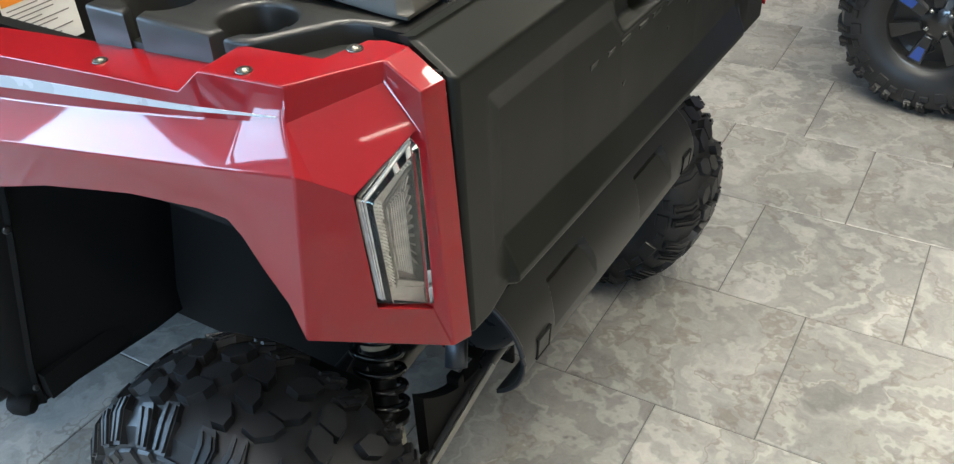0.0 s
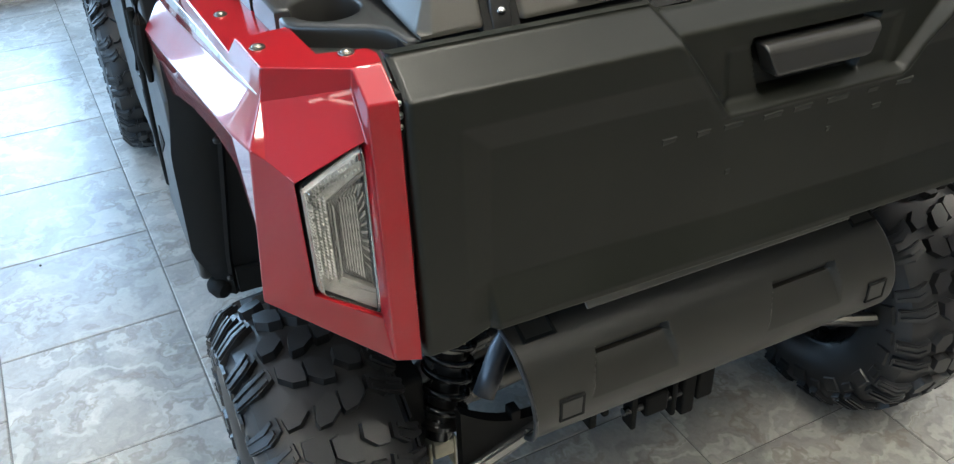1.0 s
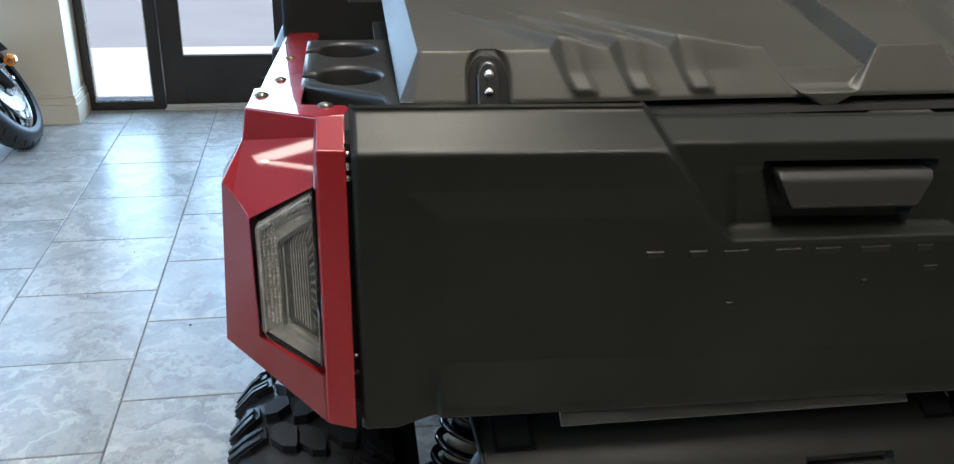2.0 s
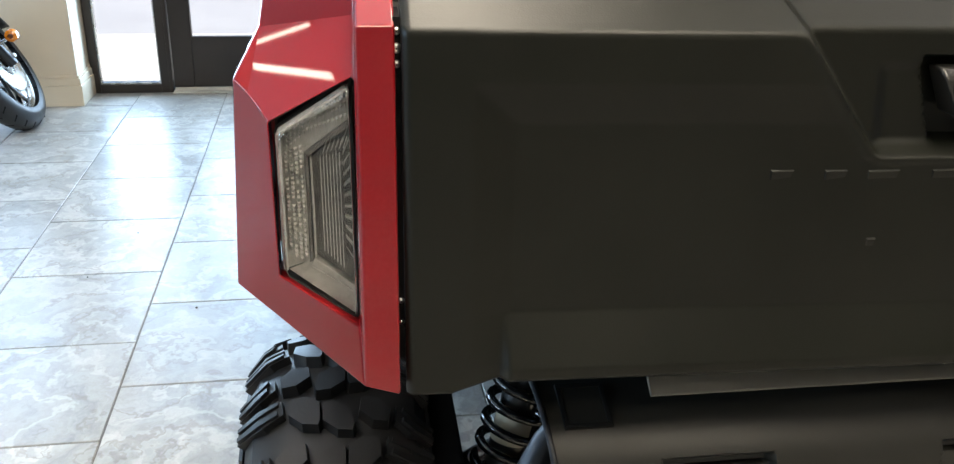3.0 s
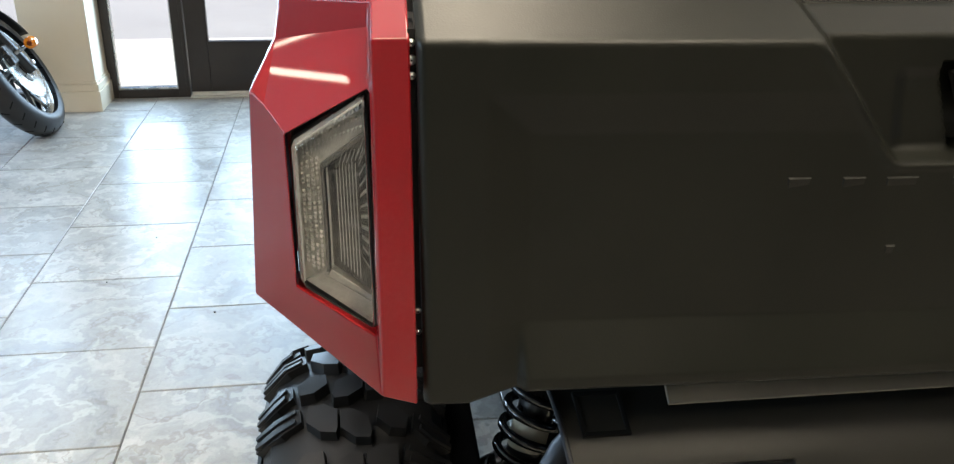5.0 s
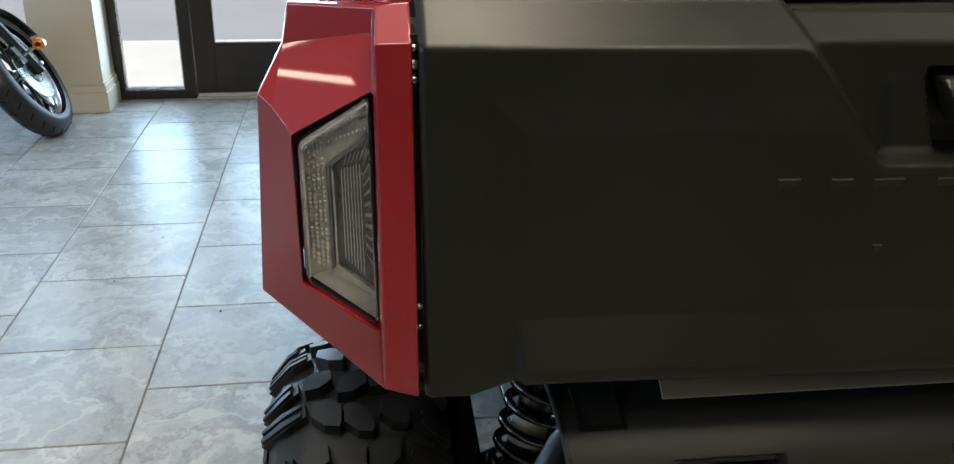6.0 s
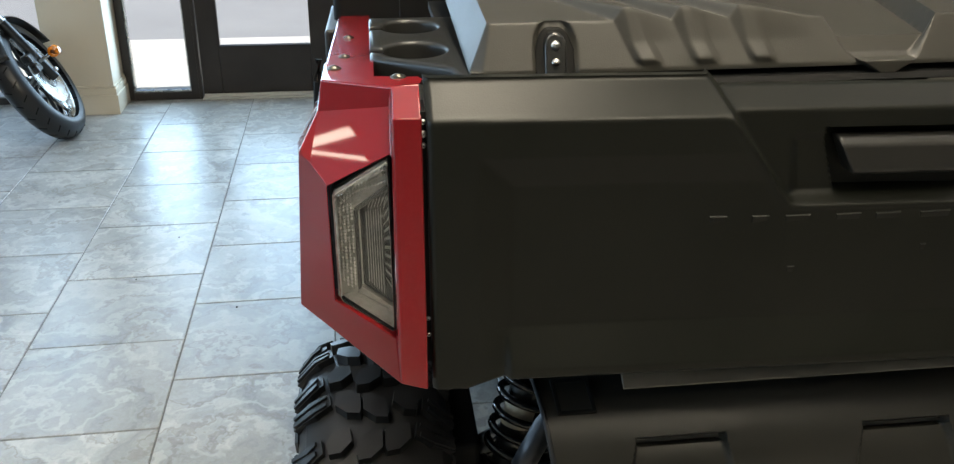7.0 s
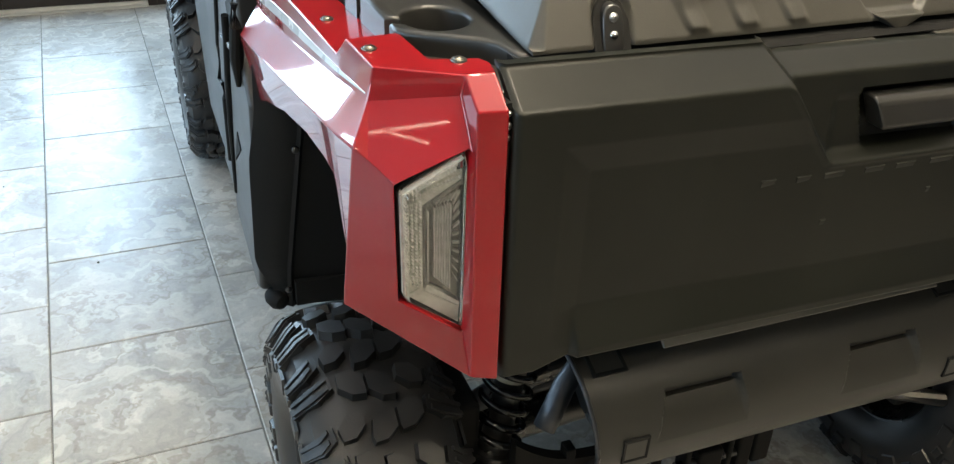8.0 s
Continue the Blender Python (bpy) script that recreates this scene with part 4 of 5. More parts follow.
    w_ob = part("wheel", rb, BLACK_STEEL, owner, label or "black steel wheel rim")
    part("tyre", tb, RUBBER, w_ob, "knobbly black off-road tyre", angle=30)
    tagged(part("tread", tread, RUBBER, w_ob, angle=30), kind="stuff")
    for i in range(7):
        a = 2 * math.pi * i / 7
        sb = bmesh.new()
        turn = f @ pose(0, 0, 0, 0, math.degrees(a), 0)
        prism(sb, [(0.05, -0.014), (0.145, -0.026), (0.145, 0.026), (0.05, 0.014)], lambda u, v, w: turn @ Vector((u * size, out * w * size, v * size)), 0.052, 0.080)
        part("spoke", sb, rim_mat or ALLOY, w_ob, bevel=0.003)
        if accent and i % 2 == 0:
            ab = bmesh.new()
            prism(ab, [(0.09, -0.012), (0.135, -0.018), (0.135, 0.018), (0.09, 0.012)], lambda u, v, w: turn @ Vector((u * size, out * w * size, v * size)), 0.081, 0.083)
            part("spoke_inlay", ab, accent, w_ob, "blue painted spoke inlay")
    for i in range(4):
        a = 2 * math.pi * (i + 0.5) / 4
        part("wheel_nut", dome(bmesh.new(), f @ Vector((0.042 * size * math.cos(a), out * 0.062 * size, 0.042 * size * math.sin(a))), (0, out, 0), 0.009 * size, 0.012 * size, 6, 2), STEEL, w_ob)
    return w_ob


REAR_X = -0.61
BIG = 1.026

# where the tyres stand on the floor of the room
for x, y, spin, width, out, end in ((-0.664, 0.760, 4, 0.99, -1, "rear"), (-0.641, 1.967, 11, 0.99, 1, "rear"),
                                    (-2.695, 0.800, 7, 0.80, -1, "front"), (-2.655, 1.930, 2, 0.80, 1, "front")):
    hub = VEHICLE_AT.inverted() @ Vector((x, y, 0.3095))
    wheel(vehicle, tuple(hub), spin, BIG, width, out, label=end + " wheel with a machined alloy rim")

# ---- exhaust and its guard ----
GX, GZC, GR = -0.393, 0.585, 0.128   # axis of the guard
G0, G1 = 0.985, 1.675


def guard_at(y, a):
    """a runs from 0 (top) to 1 (lower edge) round the guard."""
    ang = radians(119 - 176 * a)
    r = GR
    for c in (1.166, 1.492):
        u = abs(y - c)
        half = 0.060 + 0.10 * max(0.0, a - 0.512)
        floor_in = ramp(half - u, 0, 0.004) * ramp(a, 0.509, 0.514)
        r -= 0.016 * floor_in * ramp(0.70 - a, 0, 0.19)
        slit = ramp(half + 0.003 - u, 0, 0.003) * ramp(a, 0.488, 0.493) * ramp(0.524 - a, 0, 0.006)
        edge = ramp(u, half - 0.004, half - 0.001) * ramp(half + 0.004 - u, 0, 0.003) * ramp(a, 0.488, 0.493) * ramp(0.64 - a, 0, 0.10)
        r -= max(0.017 * slit, 0.010 * edge)
    r -= 0.004 * ease(0.006 - (G1 - y), 0, 0.006)
    slant = -0.050 * (0.55 - a) * ramp(1.09 - y, 0, 0.10) + 0.085 * (a - 0.47) * ramp(y, 1.59, 1.675)
    return (GX + r * math.cos(ang), y + slant, GZC + r * math.sin(ang))


bm = bmesh.new()
sheet(bm, spaced(G0, G1, 0.0022), spaced(0, 1, 1 / 220), guard_at)
guard = part("muffler_guard", bm, GUARD_PLASTIC, vehicle, "matt black curved muffler guard with pressed pockets", thick=0.005, angle=50)


def guard_patch(y, a, dy, da, name, mat, label=""):
    """A square grommet lying on the guard."""
    ring, pad = bmesh.new(), bmesh.new()
    centre = Vector(guard_at(y, a))
    e1 = (Vector(guard_at(y + 0.01, a)) - centre).normalized()
    e2 = (Vector(guard_at(y, a + 0.01)) - centre).normalized()
    nn = e2.cross(e1).normalized()
    if nn.dot(centre - Vector((GX, y, GZC))) < 0:
        nn = -nn
    place = lambda u, v, w: centre + e1 * u + e2 * v + nn * w
    o = [(-dy, -da), (dy, -da), (dy, da), (-dy, da)]
    q = [(u * 0.80, v * 0.80) for u, v in o]
    for i in range(4):
        k = (i + 1) % 4
        prism(ring, [o[i], o[k], q[k], q[i]], place, -0.004, 0.0022)
    prism(pad, q, place, -0.004, 0.0012)
    g = part(name, ring, LINER, guard, label, bevel=0.0006)
    part("pad", pad, mat, g)


guard_patch(1.052, 0.705, 0.021, 0.023, "grommet", GUARD_PLASTIC, "square black grommet")
guard_patch(1.636, 0.705, 0.020, 0.022, "grommet", GUARD_PLASTIC, "square black grommet")
guard_patch(1.030, 0.325, 0.027, 0.027, "grommet", GUARD_PLASTIC, "square black grommet")
guard_patch(1.642, 0.325, 0.025, 0.025, "grommet", GUARD_PLASTIC, "square black grommet")
# metal rim added so the guard's end shows the window's reflection
rim_points = [Vector(guard_at(G0 + 0.002, a)) for a in spaced(0.05, 1.0, 0.05)]
part("guard_edge", tube(bmesh.new(), rim_points, 0.0036, 10), DULL_STEEL, guard, "metal rim added to catch window light on the guard's end")
# paler plastic in place of the light on the guard's top edge
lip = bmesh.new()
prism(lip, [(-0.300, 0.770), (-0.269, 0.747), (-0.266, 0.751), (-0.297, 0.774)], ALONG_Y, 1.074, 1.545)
part("guard_lip", lip, LIT_LIP_PLASTIC, guard, bevel=0.0015)
part("muffler", lathe(bmesh.new(), [(1.055, 0.02), (1.055, 0.070), (1.062, 0.088), (1.075, 0.096), (1.60, 0.096), (1.615, 0.082), (1.615, 0.02)],
                                Matrix.Translation((GX - 0.01, 0, GZC)), 48), BLACK_STEEL, vehicle, "gloss black muffler drum")
part("tail_pipe", tube(bmesh.new(), [(-0.40, 1.09, 0.648), (-0.395, 1.045, 0.648), (-0.392, 1.020, 0.636), (-0.382, 0.995, 0.614), (-0.374, 0.978, 0.586), (-0.365, 0.959, 0.555)],
                       [0.0175] * 6, 20, False), DULL_STEEL, vehicle, "bent grey steel tail pipe", thick=0.002)
part("pipe_bore", tube(bmesh.new(), [(-0.372, 0.974, 0.580), (-0.367, 0.963, 0.562)], 0.0155, 16), LINER, vehicle)


# ---- suspension ----
def shock(side):
    def at(x, y, z):
        return (x, y if side > 0 else 2 * MID - y, z)
    top, low = Vector(at(-0.606, 1.062, 0.80)), Vector(at(-0.503, 0.934, 0.352))
    axis = low - top
    body = part("shock_absorber", tube(bmesh.new(), [top, top + axis * 0.35, top + axis * 0.36, top + axis], [0.014, 0.014, 0.026, 0.026], 18), BLACK_STEEL, vehicle, "black coil-over shock absorber")
    d = axis.normalized()
    s = d.cross(Vector((1, 0, 0))).normalized()
    u = s.cross(d)
    turns, n = 13.0, 320
    pts = []
    for i in range(n + 1):
        a = 2 * math.pi * turns * i / n
        pts.append(top + axis * (0.10 + 0.82 * i / n) + 0.040 * (math.cos(a) * s + math.sin(a) * u))
    part("coil_spring", tube(bmesh.new(), pts, 0.0068, 8), SPRING, body, "gloss black coil spring", angle=60)
    for f, r in ((0.085, 0.048), (0.925, 0.043)):
        part("spring_seat", tube(bmesh.new(), [top + axis * f, top + axis * (f + 0.02)], r, 24), BLACK_STEEL, body, bevel=0.002)
    part("bump_stop", tube(bmesh.new(), [top + axis * 0.57, top + axis * 0.66], 0.0265, 18), BEIGE_COLLAR, body, "beige bump stop", bevel=0.003)
    part("clevis", boxes((low.x - 0.020, low.x + 0.020, low.y - 0.027, low.y - 0.020, low.z - 0.070, low.z + 0.006), (low.x - 0.020, low.x + 0.020, low.y + 0.018, low.y + 0.025, low.z - 0.070, low.z + 0.006), (low.x - 0.020, low.x + 0.026, low.y - 0.020, low.y + 0.018, low.z - 0.030, low.z + 0.006)), ZINC, body, "bright zinc-plated clevis", bevel=0.004)
    part("pivot_bolt", tube(bmesh.new(), [low + Vector((0.0, -0.040, -0.042)), low + Vector((0.0, 0.036, -0.042))], 0.010, 6), STEEL, body)


def lower_arm(side):
    def at(x, y, z):
        return (x, y if side > 0 else 2 * MID - y, z)
    arm = part("lower_arm", tube(bmesh.new(), [at(-0.43, 0.86, 0.285), at(-0.425, 0.93, 0.318), at(-0.42, 1.10, 0.392), at(-0.42, 1.20, 0.405)], 0.016, 14), BLACK_STEEL, vehicle, "black tubular suspension arm")
    part("rear_tube", tube(bmesh.new(), [at(-0.68, 0.88, 0.30), at(-0.66, 1.0, 0.35), at(-0.64, 1.20, 0.40)], 0.024, 14), BLACK_STEEL, arm)
    web = bmesh.new()
    hollow = [(0.945 + 0.175 * k / 12, 0.408 + 0.060 * (1 - k / 12) ** 2.6) for k in range(13)]
    prism(web, [(1.12, 0.388), (0.945, 0.322)] + hollow, lambda u, v, w: at(w - 0.10 * max(0.0, 1.02 - u), u, v), -0.440, -0.418)
    block_at = at(-0.43, 1.043, 0.430)
    part("arm_lug", boxes((block_at[0] - 0.014, block_at[0] + 0.012, block_at[1] - 0.009, block_at[1] + 0.009, 0.405, 0.434)), LINER, arm, bevel=0.003)
    part("web", web, LINER, arm)
    part("edge_strip", boxes_between(at(-0.410, 0.905, 0.322), at(-0.402, 1.12, 0.404), 0.006), BARE_EDGE, arm, "bare steel edge of the arm")
    part("upper_arm", tube(bmesh.new(), [at(-0.55, 0.86, 0.42), at(-0.55, 1.02, 0.50), at(-0.55, 1.18, 0.53)], 0.026, 14), BLACK_STEEL, arm)
    part("axle", tube(bmesh.new(), [at(REAR_X, 0.80, 0.31), at(REAR_X, 1.3, 0.355)], [0.034, 0.030], 16), BLACK_STEEL, arm)
    part("knuckle", boxes(sorted_box(at(-0.70, 0.865, 0.22), at(-0.50, 0.915, 0.50))), LINER, arm, bevel=0.01)


def sorted_box(p, q):
    return (min(p[0], q[0]), max(p[0], q[0]), min(p[1], q[1]), max(p[1], q[1]), min(p[2], q[2]), max(p[2], q[2]))


def boxes_between(p, q, r):
    return tube(bmesh.new(), [p, q], r, 4)


for side in (1, -1):
    shock(side)
    lower_arm(side)
part("subframe", boxes((-0.85, -0.47, 1.18, 1.24, 0.36, 0.42), (-0.85, -0.47, 1.53, 1.59, 0.36, 0.42), (-0.52, -0.47, 1.24, 1.53, 0.36, 0.41),
                       (-0.85, -0.55, 1.24, 1.53, 0.30, 0.62)), BLACK_STEEL, vehicle, "black steel rear frame and gearbox", bevel=0.008)
for y in (1.06, 2 * MID - 1.10):
    part("frame_plate", boxes((-1.20, -0.68, y, y + 0.04, 0.24, 0.60)), LINER, vehicle, "black frame side plate", bevel=0.006)
hitch = part("tow_hitch", boxes((-0.62, -0.495, 1.375, 1.43, 0.190, 0.245)), LINER, vehicle, "black square tow hitch receiver", bevel=0.006)
part("hitch_plate", boxes((-0.60, -0.50, 1.235, 1.54, 0.262, 0.274)), LINER, hitch, bevel=0.003)
for y0, y1, z in ((1.245, 1.262, 0.215), (1.275, 1.290, 0.235), (1.345, 1.358, 0.165), (1.442, 1.455, 0.160), (1.468, 1.50, 0.150), (1.505, 1.545, 0.178)):
    part("hitch_lug", boxes((-0.535, -0.498, y0, y1, z, 0.262)), LINER, hitch, bevel=0.005)
part("hitch_pin", tube(bmesh.new(), [(-0.51, 1.33, 0.215), (-0.51, 1.48, 0.210)], 0.009, 10), BLACK_STEEL, hitch)

# wheel-arch liners, side panels and cab, forward of the rear wheels
for side in (1, -1):
    def at(x, y, z):
        return (x, y if side > 0 else 2 * MID - y, z)
    liner = bmesh.new()
    def outer_y(z):
        return 0.655 + 0.016 * ramp(z, 0.68, 0.80) + 0.045 * ramp(0.40 - z, 0, 0.11)

    def liner_at(r, z):
        seam = 0.728 + 0.026 * ramp(z, 0.38, 0.75)
        y = (outer_y(z), seam - 0.004, seam, seam + 0.004, 0.98, 1.385)[r]
        return at(-1.215 + (0.0, 0.014, 0.020, 0.014, 0.045, 0.05)[r] + 0.17 * ramp(z, 0.32, 0.95), y, z)
    sheet(liner, range(6), spaced(0.265, 0.90, 0.03), liner_at)
    inner = part("arch_liner", liner, LINER, vehicle, "dull black plastic wheel-arch liner", thick=0.006, angle=30)
    part("liner_edge", tube(bmesh.new(), [at(-1.232, 0.684, 0.284), at(-1.222, 0.690, 0.284), at(-1.202, 0.700, 0.282), at(-1.190, 0.706, 0.281), at(-1.184, 0.709, 0.280)], [0.016, 0.023, 0.024, 0.018, 0.004], 16), LINER, inner)
    for y, z in ((0.742, 0.71), (0.722, 0.315)):
        part("liner_clip", dome(bmesh.new(), at(-1.187 + 0.17 * ramp(z, 0.32, 0.95), y, z), (1, 0, 0), 0.008, 0.004, 12), BLACK_STEEL, inner)
    roof = bmesh.new()
    sheet(roof, spaced(-1.06, -0.40, 0.05), [0.71, 0.84], lambda x, y: at(x, y, 0.86 + 0.10 * math.sin((x + 1.06) / 0.66 * math.pi * 0.75)))
    part("arch_roof", roof, LINER, inner, thick=0.004)
    quarter = bmesh.new()
    prism(quarter, [(-1.238, 0.292), (-1.28, 0.270), (-1.60, 0.320), (-1.507, 0.50), (-1.347, 0.850), (-1.20, 0.885), (-1.165, 0.87), (-1.10, 0.80), (-1.16, 0.58), (-1.20, 0.42)], lambda u, v, w: at(u, w, v), 0.664, 0.720)
    part("quarter_panel", quarter, GREY_PLASTIC, vehicle, "dark grey plastic quarter panel", bevel=0.012, segments=3)
    door_low = bmesh.new()
    prism(door_low, [(-1.618, 0.320), (-1.88, 0.320), (-1.724, 0.61), (-1.676, 0.757), (-1.62, 1.01), (-1.215, 1.03), (-1.222, 0.892), (-1.362, 0.857), (-1.523, 0.505)], lambda u, v, w: at(u, w, v), 0.674, 0.722)
    d_ob = part("side_door", door_low, GREY_PLASTIC, vehicle, "dark grey plastic lower door panel", bevel=0.008, segments=3)
    rib = bmesh.new()
    prism(rib, [(-1.255, 0.868), (-1.66, 0.772), (-1.675, 0.735), (-1.66, 0.720), (-1.38, 0.790), (-1.27, 0.846)], lambda u, v, w: at(u, w, v), 0.6728, 0.690)
    part("door_rib", rib, GREY_PLASTIC, d_ob, bevel=0.005)
    front_door = bmesh.new()
    prism(front_door, [(-1.898, 0.320), (-2.28, 0.320), (-2.40, 0.62), (-2.36, 1.02), (-1.637, 1.04), (-1.694, 0.757), (-1.742, 0.61)], lambda u, v, w: at(u, w, v), 0.682, 0.724)
    part("front_side_panel", front_door, GREY_PLASTIC, vehicle, "dark grey plastic front side panel", bevel=0.008, segments=3)
    # black strips for shade in the shut lines, black prisms for shaded side notches
    def seal(name, points, radius, owner, label=""):
        part(name, tube(bmesh.new(), [at(*p) for p in points], radius, 10), LINER, owner, label)

    # a slightly proud black prism in place of a shaded notch
    def recess(outline, y):
        bm = bmesh.new()
        prism(bm, outline, lambda u, v, w: at(u, w, v), y - 0.0025, y + 0.006)
        part("recess", bm, LINER, d_ob, bevel=0.001)
    seal("door_seal", [(-1.340, 0.662, 0.905), (-1.355, 0.662, 0.845), (-1.406, 0.662, 0.750), (-1.464, 0.662, 0.607), (-1.500, 0.664, 0.470), (-1.530, 0.666, 0.400)], 0.008, d_ob, "black strip for the shaded step along the door's shut line")
    seal("door_seal", [(-1.545, 0.673, 0.96), (-1.573, 0.673, 0.890), (-1.667, 0.673, 0.733), (-1.728, 0.673, 0.622), (-1.650, 0.673, 0.636), (-1.663, 0.673, 0.594), (-1.690, 0.673, 0.410)], 0.007, d_ob, "black strip for the shaded step along the door's shut line")
    seal("panel_seal", [(-1.150, 0.662, 0.985), (-1.146, 0.660, 0.942), (-1.160, 0.658, 0.880), (-1.178, 0.658, 0.815)], [0.008, 0.012, 0.014, 0.005], vehicle, "black strip for the shaded gap between quarter panel and fender")
    recess([(-1.353, 0.640), (-1.440, 0.530), (-1.315, 0.612)], 0.664)
    recess([(-1.40, 0.915), (-1.245, 0.975), (-1.290, 0.94), (-1.372, 0.850)], 0.674)
    for x0, x1, z, y in ((-1.325, -1.225, 0.848, 0.664), (-1.565, -1.455, 0.785, 0.674)):
        ledge = bmesh.new()
        prism(ledge, [(x0, z - 0.006), (x1, z + 0.012), (x1, z + 0.024), (x0, z + 0.006)], lambda u, v, w: at(u, w, v), y - 0.006, y + 0.006)
        part("door_ledge", ledge, GREY_PLASTIC, d_ob, bevel=0.002)
    nose = bmesh.new()
    prism(nose, [(-2.42, 0.74), (-2.52, 0.80), (-2.74, 0.86), (-2.98, 0.80), (-3.10, 0.86), (-2.95, 1.02), (-2.40, 1.04)], lambda u, v, w: at(u, w, v), 0.66, 0.80)
    part("front_fender", nose, RED, vehicle, "glossy red painted front fender", bevel=0.01, segments=3)
part("sill", boxes((-2.40, -1.17, 0.735, 2 * MID - 0.735, 0.28, 0.34)), LINER, vehicle, "black floor pan")
part("front_body", boxes((-3.10, -2.42, 0.86, 2 * MID - 0.86, 0.34, 1.02)), BLACK_PLASTIC, vehicle, "black front body", bevel=0.05)
cab = part("cab_back", boxes((-1.42, -1.345, 0.690, 2 * MID - 0.690, 0.60, 1.75)), LINER, vehicle, "black cab rear panel and seat backs", bevel=0.02)
for k in (0, 1):
    seat_y = 0.84 + 0.56 * k
    part("seat_back", boxes((-1.60, -1.43, seat_y, seat_y + 0.50, 0.72, 1.46)), LINER, cab, "black vinyl seat back", bevel=0.05, segments=4)
for y in (0.735, 2 * MID - 0.735):
    part("roll_bar", tube(bmesh.new(), [(-1.375, y, 0.85), (-1.38, y, 1.30), (-1.50, y + (0.06 if y < MID else -0.06), 1.95)], 0.026, 16), BLACK_STEEL, vehicle, "black steel roll bar")
part("cross_bar", tube(bmesh.new(), [(-1.38, 0.735, 1.28), (-1.38, 2 * MID - 0.735, 1.28)], 0.024, 16), BLACK_STEEL, vehicle)
sticker = part("warning_sticker", boxes((-1.150, -1.1485, 0.90, 1.03, 0.925, 1.03)), WHITE_PRINT, vehicle, "white warning sticker with an orange heading")
part("sticker_heading", boxes((-1.1485, -1.1475, 0.902, 1.028, 1.015, 1.029)), ORANGE_PRINT, sticker)
for i in range(10):
    part("print_line", boxes((-1.1485, -1.1477, 0.908, 0.965 + 0.05 * ((i * 5) % 3) / 2, 1.0055 - 0.0078 * i, 1.0072 - 0.0078 * i)), INK, sticker)

vehicle.matrix_basis = VEHICLE_AT

# ---- storage box in the cargo bed ----
storage = new("storage_box")
PLACED[storage] = Matrix.Identity(4)
tagged(storage, "dark grey plastic storage box with a ribbed lid", "storage box")


def plate(outline, holes, z0, z1, round_edge):
    """A flat plate with round-cornered holes."""
    curve = bpy.data.curves.new("outline", "CURVE")
    curve.dimensions, curve.fill_mode = "2D", "BOTH"
    for loop in [outline] + holes:
        s = curve.splines.new("POLY")
        s.points.add(len(loop) - 1)
        for p, (x, y) in zip(s.points, loop):
            p.co = (x, y, 0, 1)
        s.use_cyclic_u = True
    curve.extrude = (z1 - z0) / 2 - round_edge
    curve.bevel_depth, curve.bevel_resolution, curve.offset = round_edge, 2, -round_edge
    holder = bpy.data.objects.new("outline", curve)
    scene.collection.objects.link(holder)
    made = bpy.data.meshes.new_from_object(holder.evaluated_get(bpy.context.evaluated_depsgraph_get()))
    bm = bmesh.new()
    bm.from_mesh(made)
    bmesh.ops.remove_doubles(bm, verts=bm.verts, dist=0.00005)
    bmesh.ops.translate(bm, verts=bm.verts, vec=(0, 0, (z0 + z1) / 2))
    bpy.data.objects.remove(holder)
    return bm


TRAY_Z = 1.132
CUPS = ((-0.618, 0.825, -0.611), (-0.466, 0.825, -0.474))
EDGE_Y = 0.766
loop = [(-0.688, 0.90), (-0.688, EDGE_Y)]
for cx, cy, slot in CUPS:
    loop.append((slot - 0.011, EDGE_Y))
    for i in range(37):
        a = radians(-90 - 16 - (360 - 32) * i / 36)
        loop.append((cx + 0.047 * math.cos(a), cy + 0.042 * math.sin(a)))
    loop.append((slot + 0.011, EDGE_Y))
loop += [(-0.447, EDGE_Y), (-0.437, 0.768), (-0.425, 0.776), (-0.376, 0.853), (-0.360, 0.864), (-0.318, 0.872), (-0.310, 0.90)]
tray = part("cup_tray", plate(loop, [], TRAY_Z - 0.085, TRAY_Z, 0.006), TRAY_PLASTIC, storage, "moulded side tray with two slotted cup wells", angle=50)
for cx, cy, slot in CUPS:
    part("cup_floor", lathe(bmesh.new(), [(0.0, 0.050), (0.004, 0.050), (0.004, 0.001)], Matrix.Translation((cx, cy, TRAY_Z - 0.082)) @ pose(0, 0, 0, 90), 32), LINER, tray)
    part("slot_sill", boxes((slot - 0.012, slot + 0.012, EDGE_Y + 0.003, cy - 0.036, TRAY_Z - 0.08, TRAY_Z - 0.036)), BLACK_PLASTIC, tray, bevel=0.002)
part("tray_shelf", plate([(-0.47, 0.774), (-0.47, 0.895), (-0.285, 0.895), (-0.285, 0.83), (-0.33, 0.774)], [], TRAY_Z - 0.045, TRAY_Z - 0.028, 0.004), TRAY_PLASTIC, tray)
part("box_body", boxes((-0.84, -0.31, 0.905, 2 * MID - 0.905, 0.82, 1.115)), BOX_PLASTIC, storage, "dark storage box body", bevel=0.01)
rim = bmesh.new()
prism(rim, [(-0.85, 1.115), (-0.292, 1.115), (-0.286, 1.121), (-0.292, 1.127), (-0.85, 1.127)], ALONG_Y, 0.868, 2 * MID - 0.868)
part("box_rim", rim, LINER, storage, "black rubber rim under the lid")
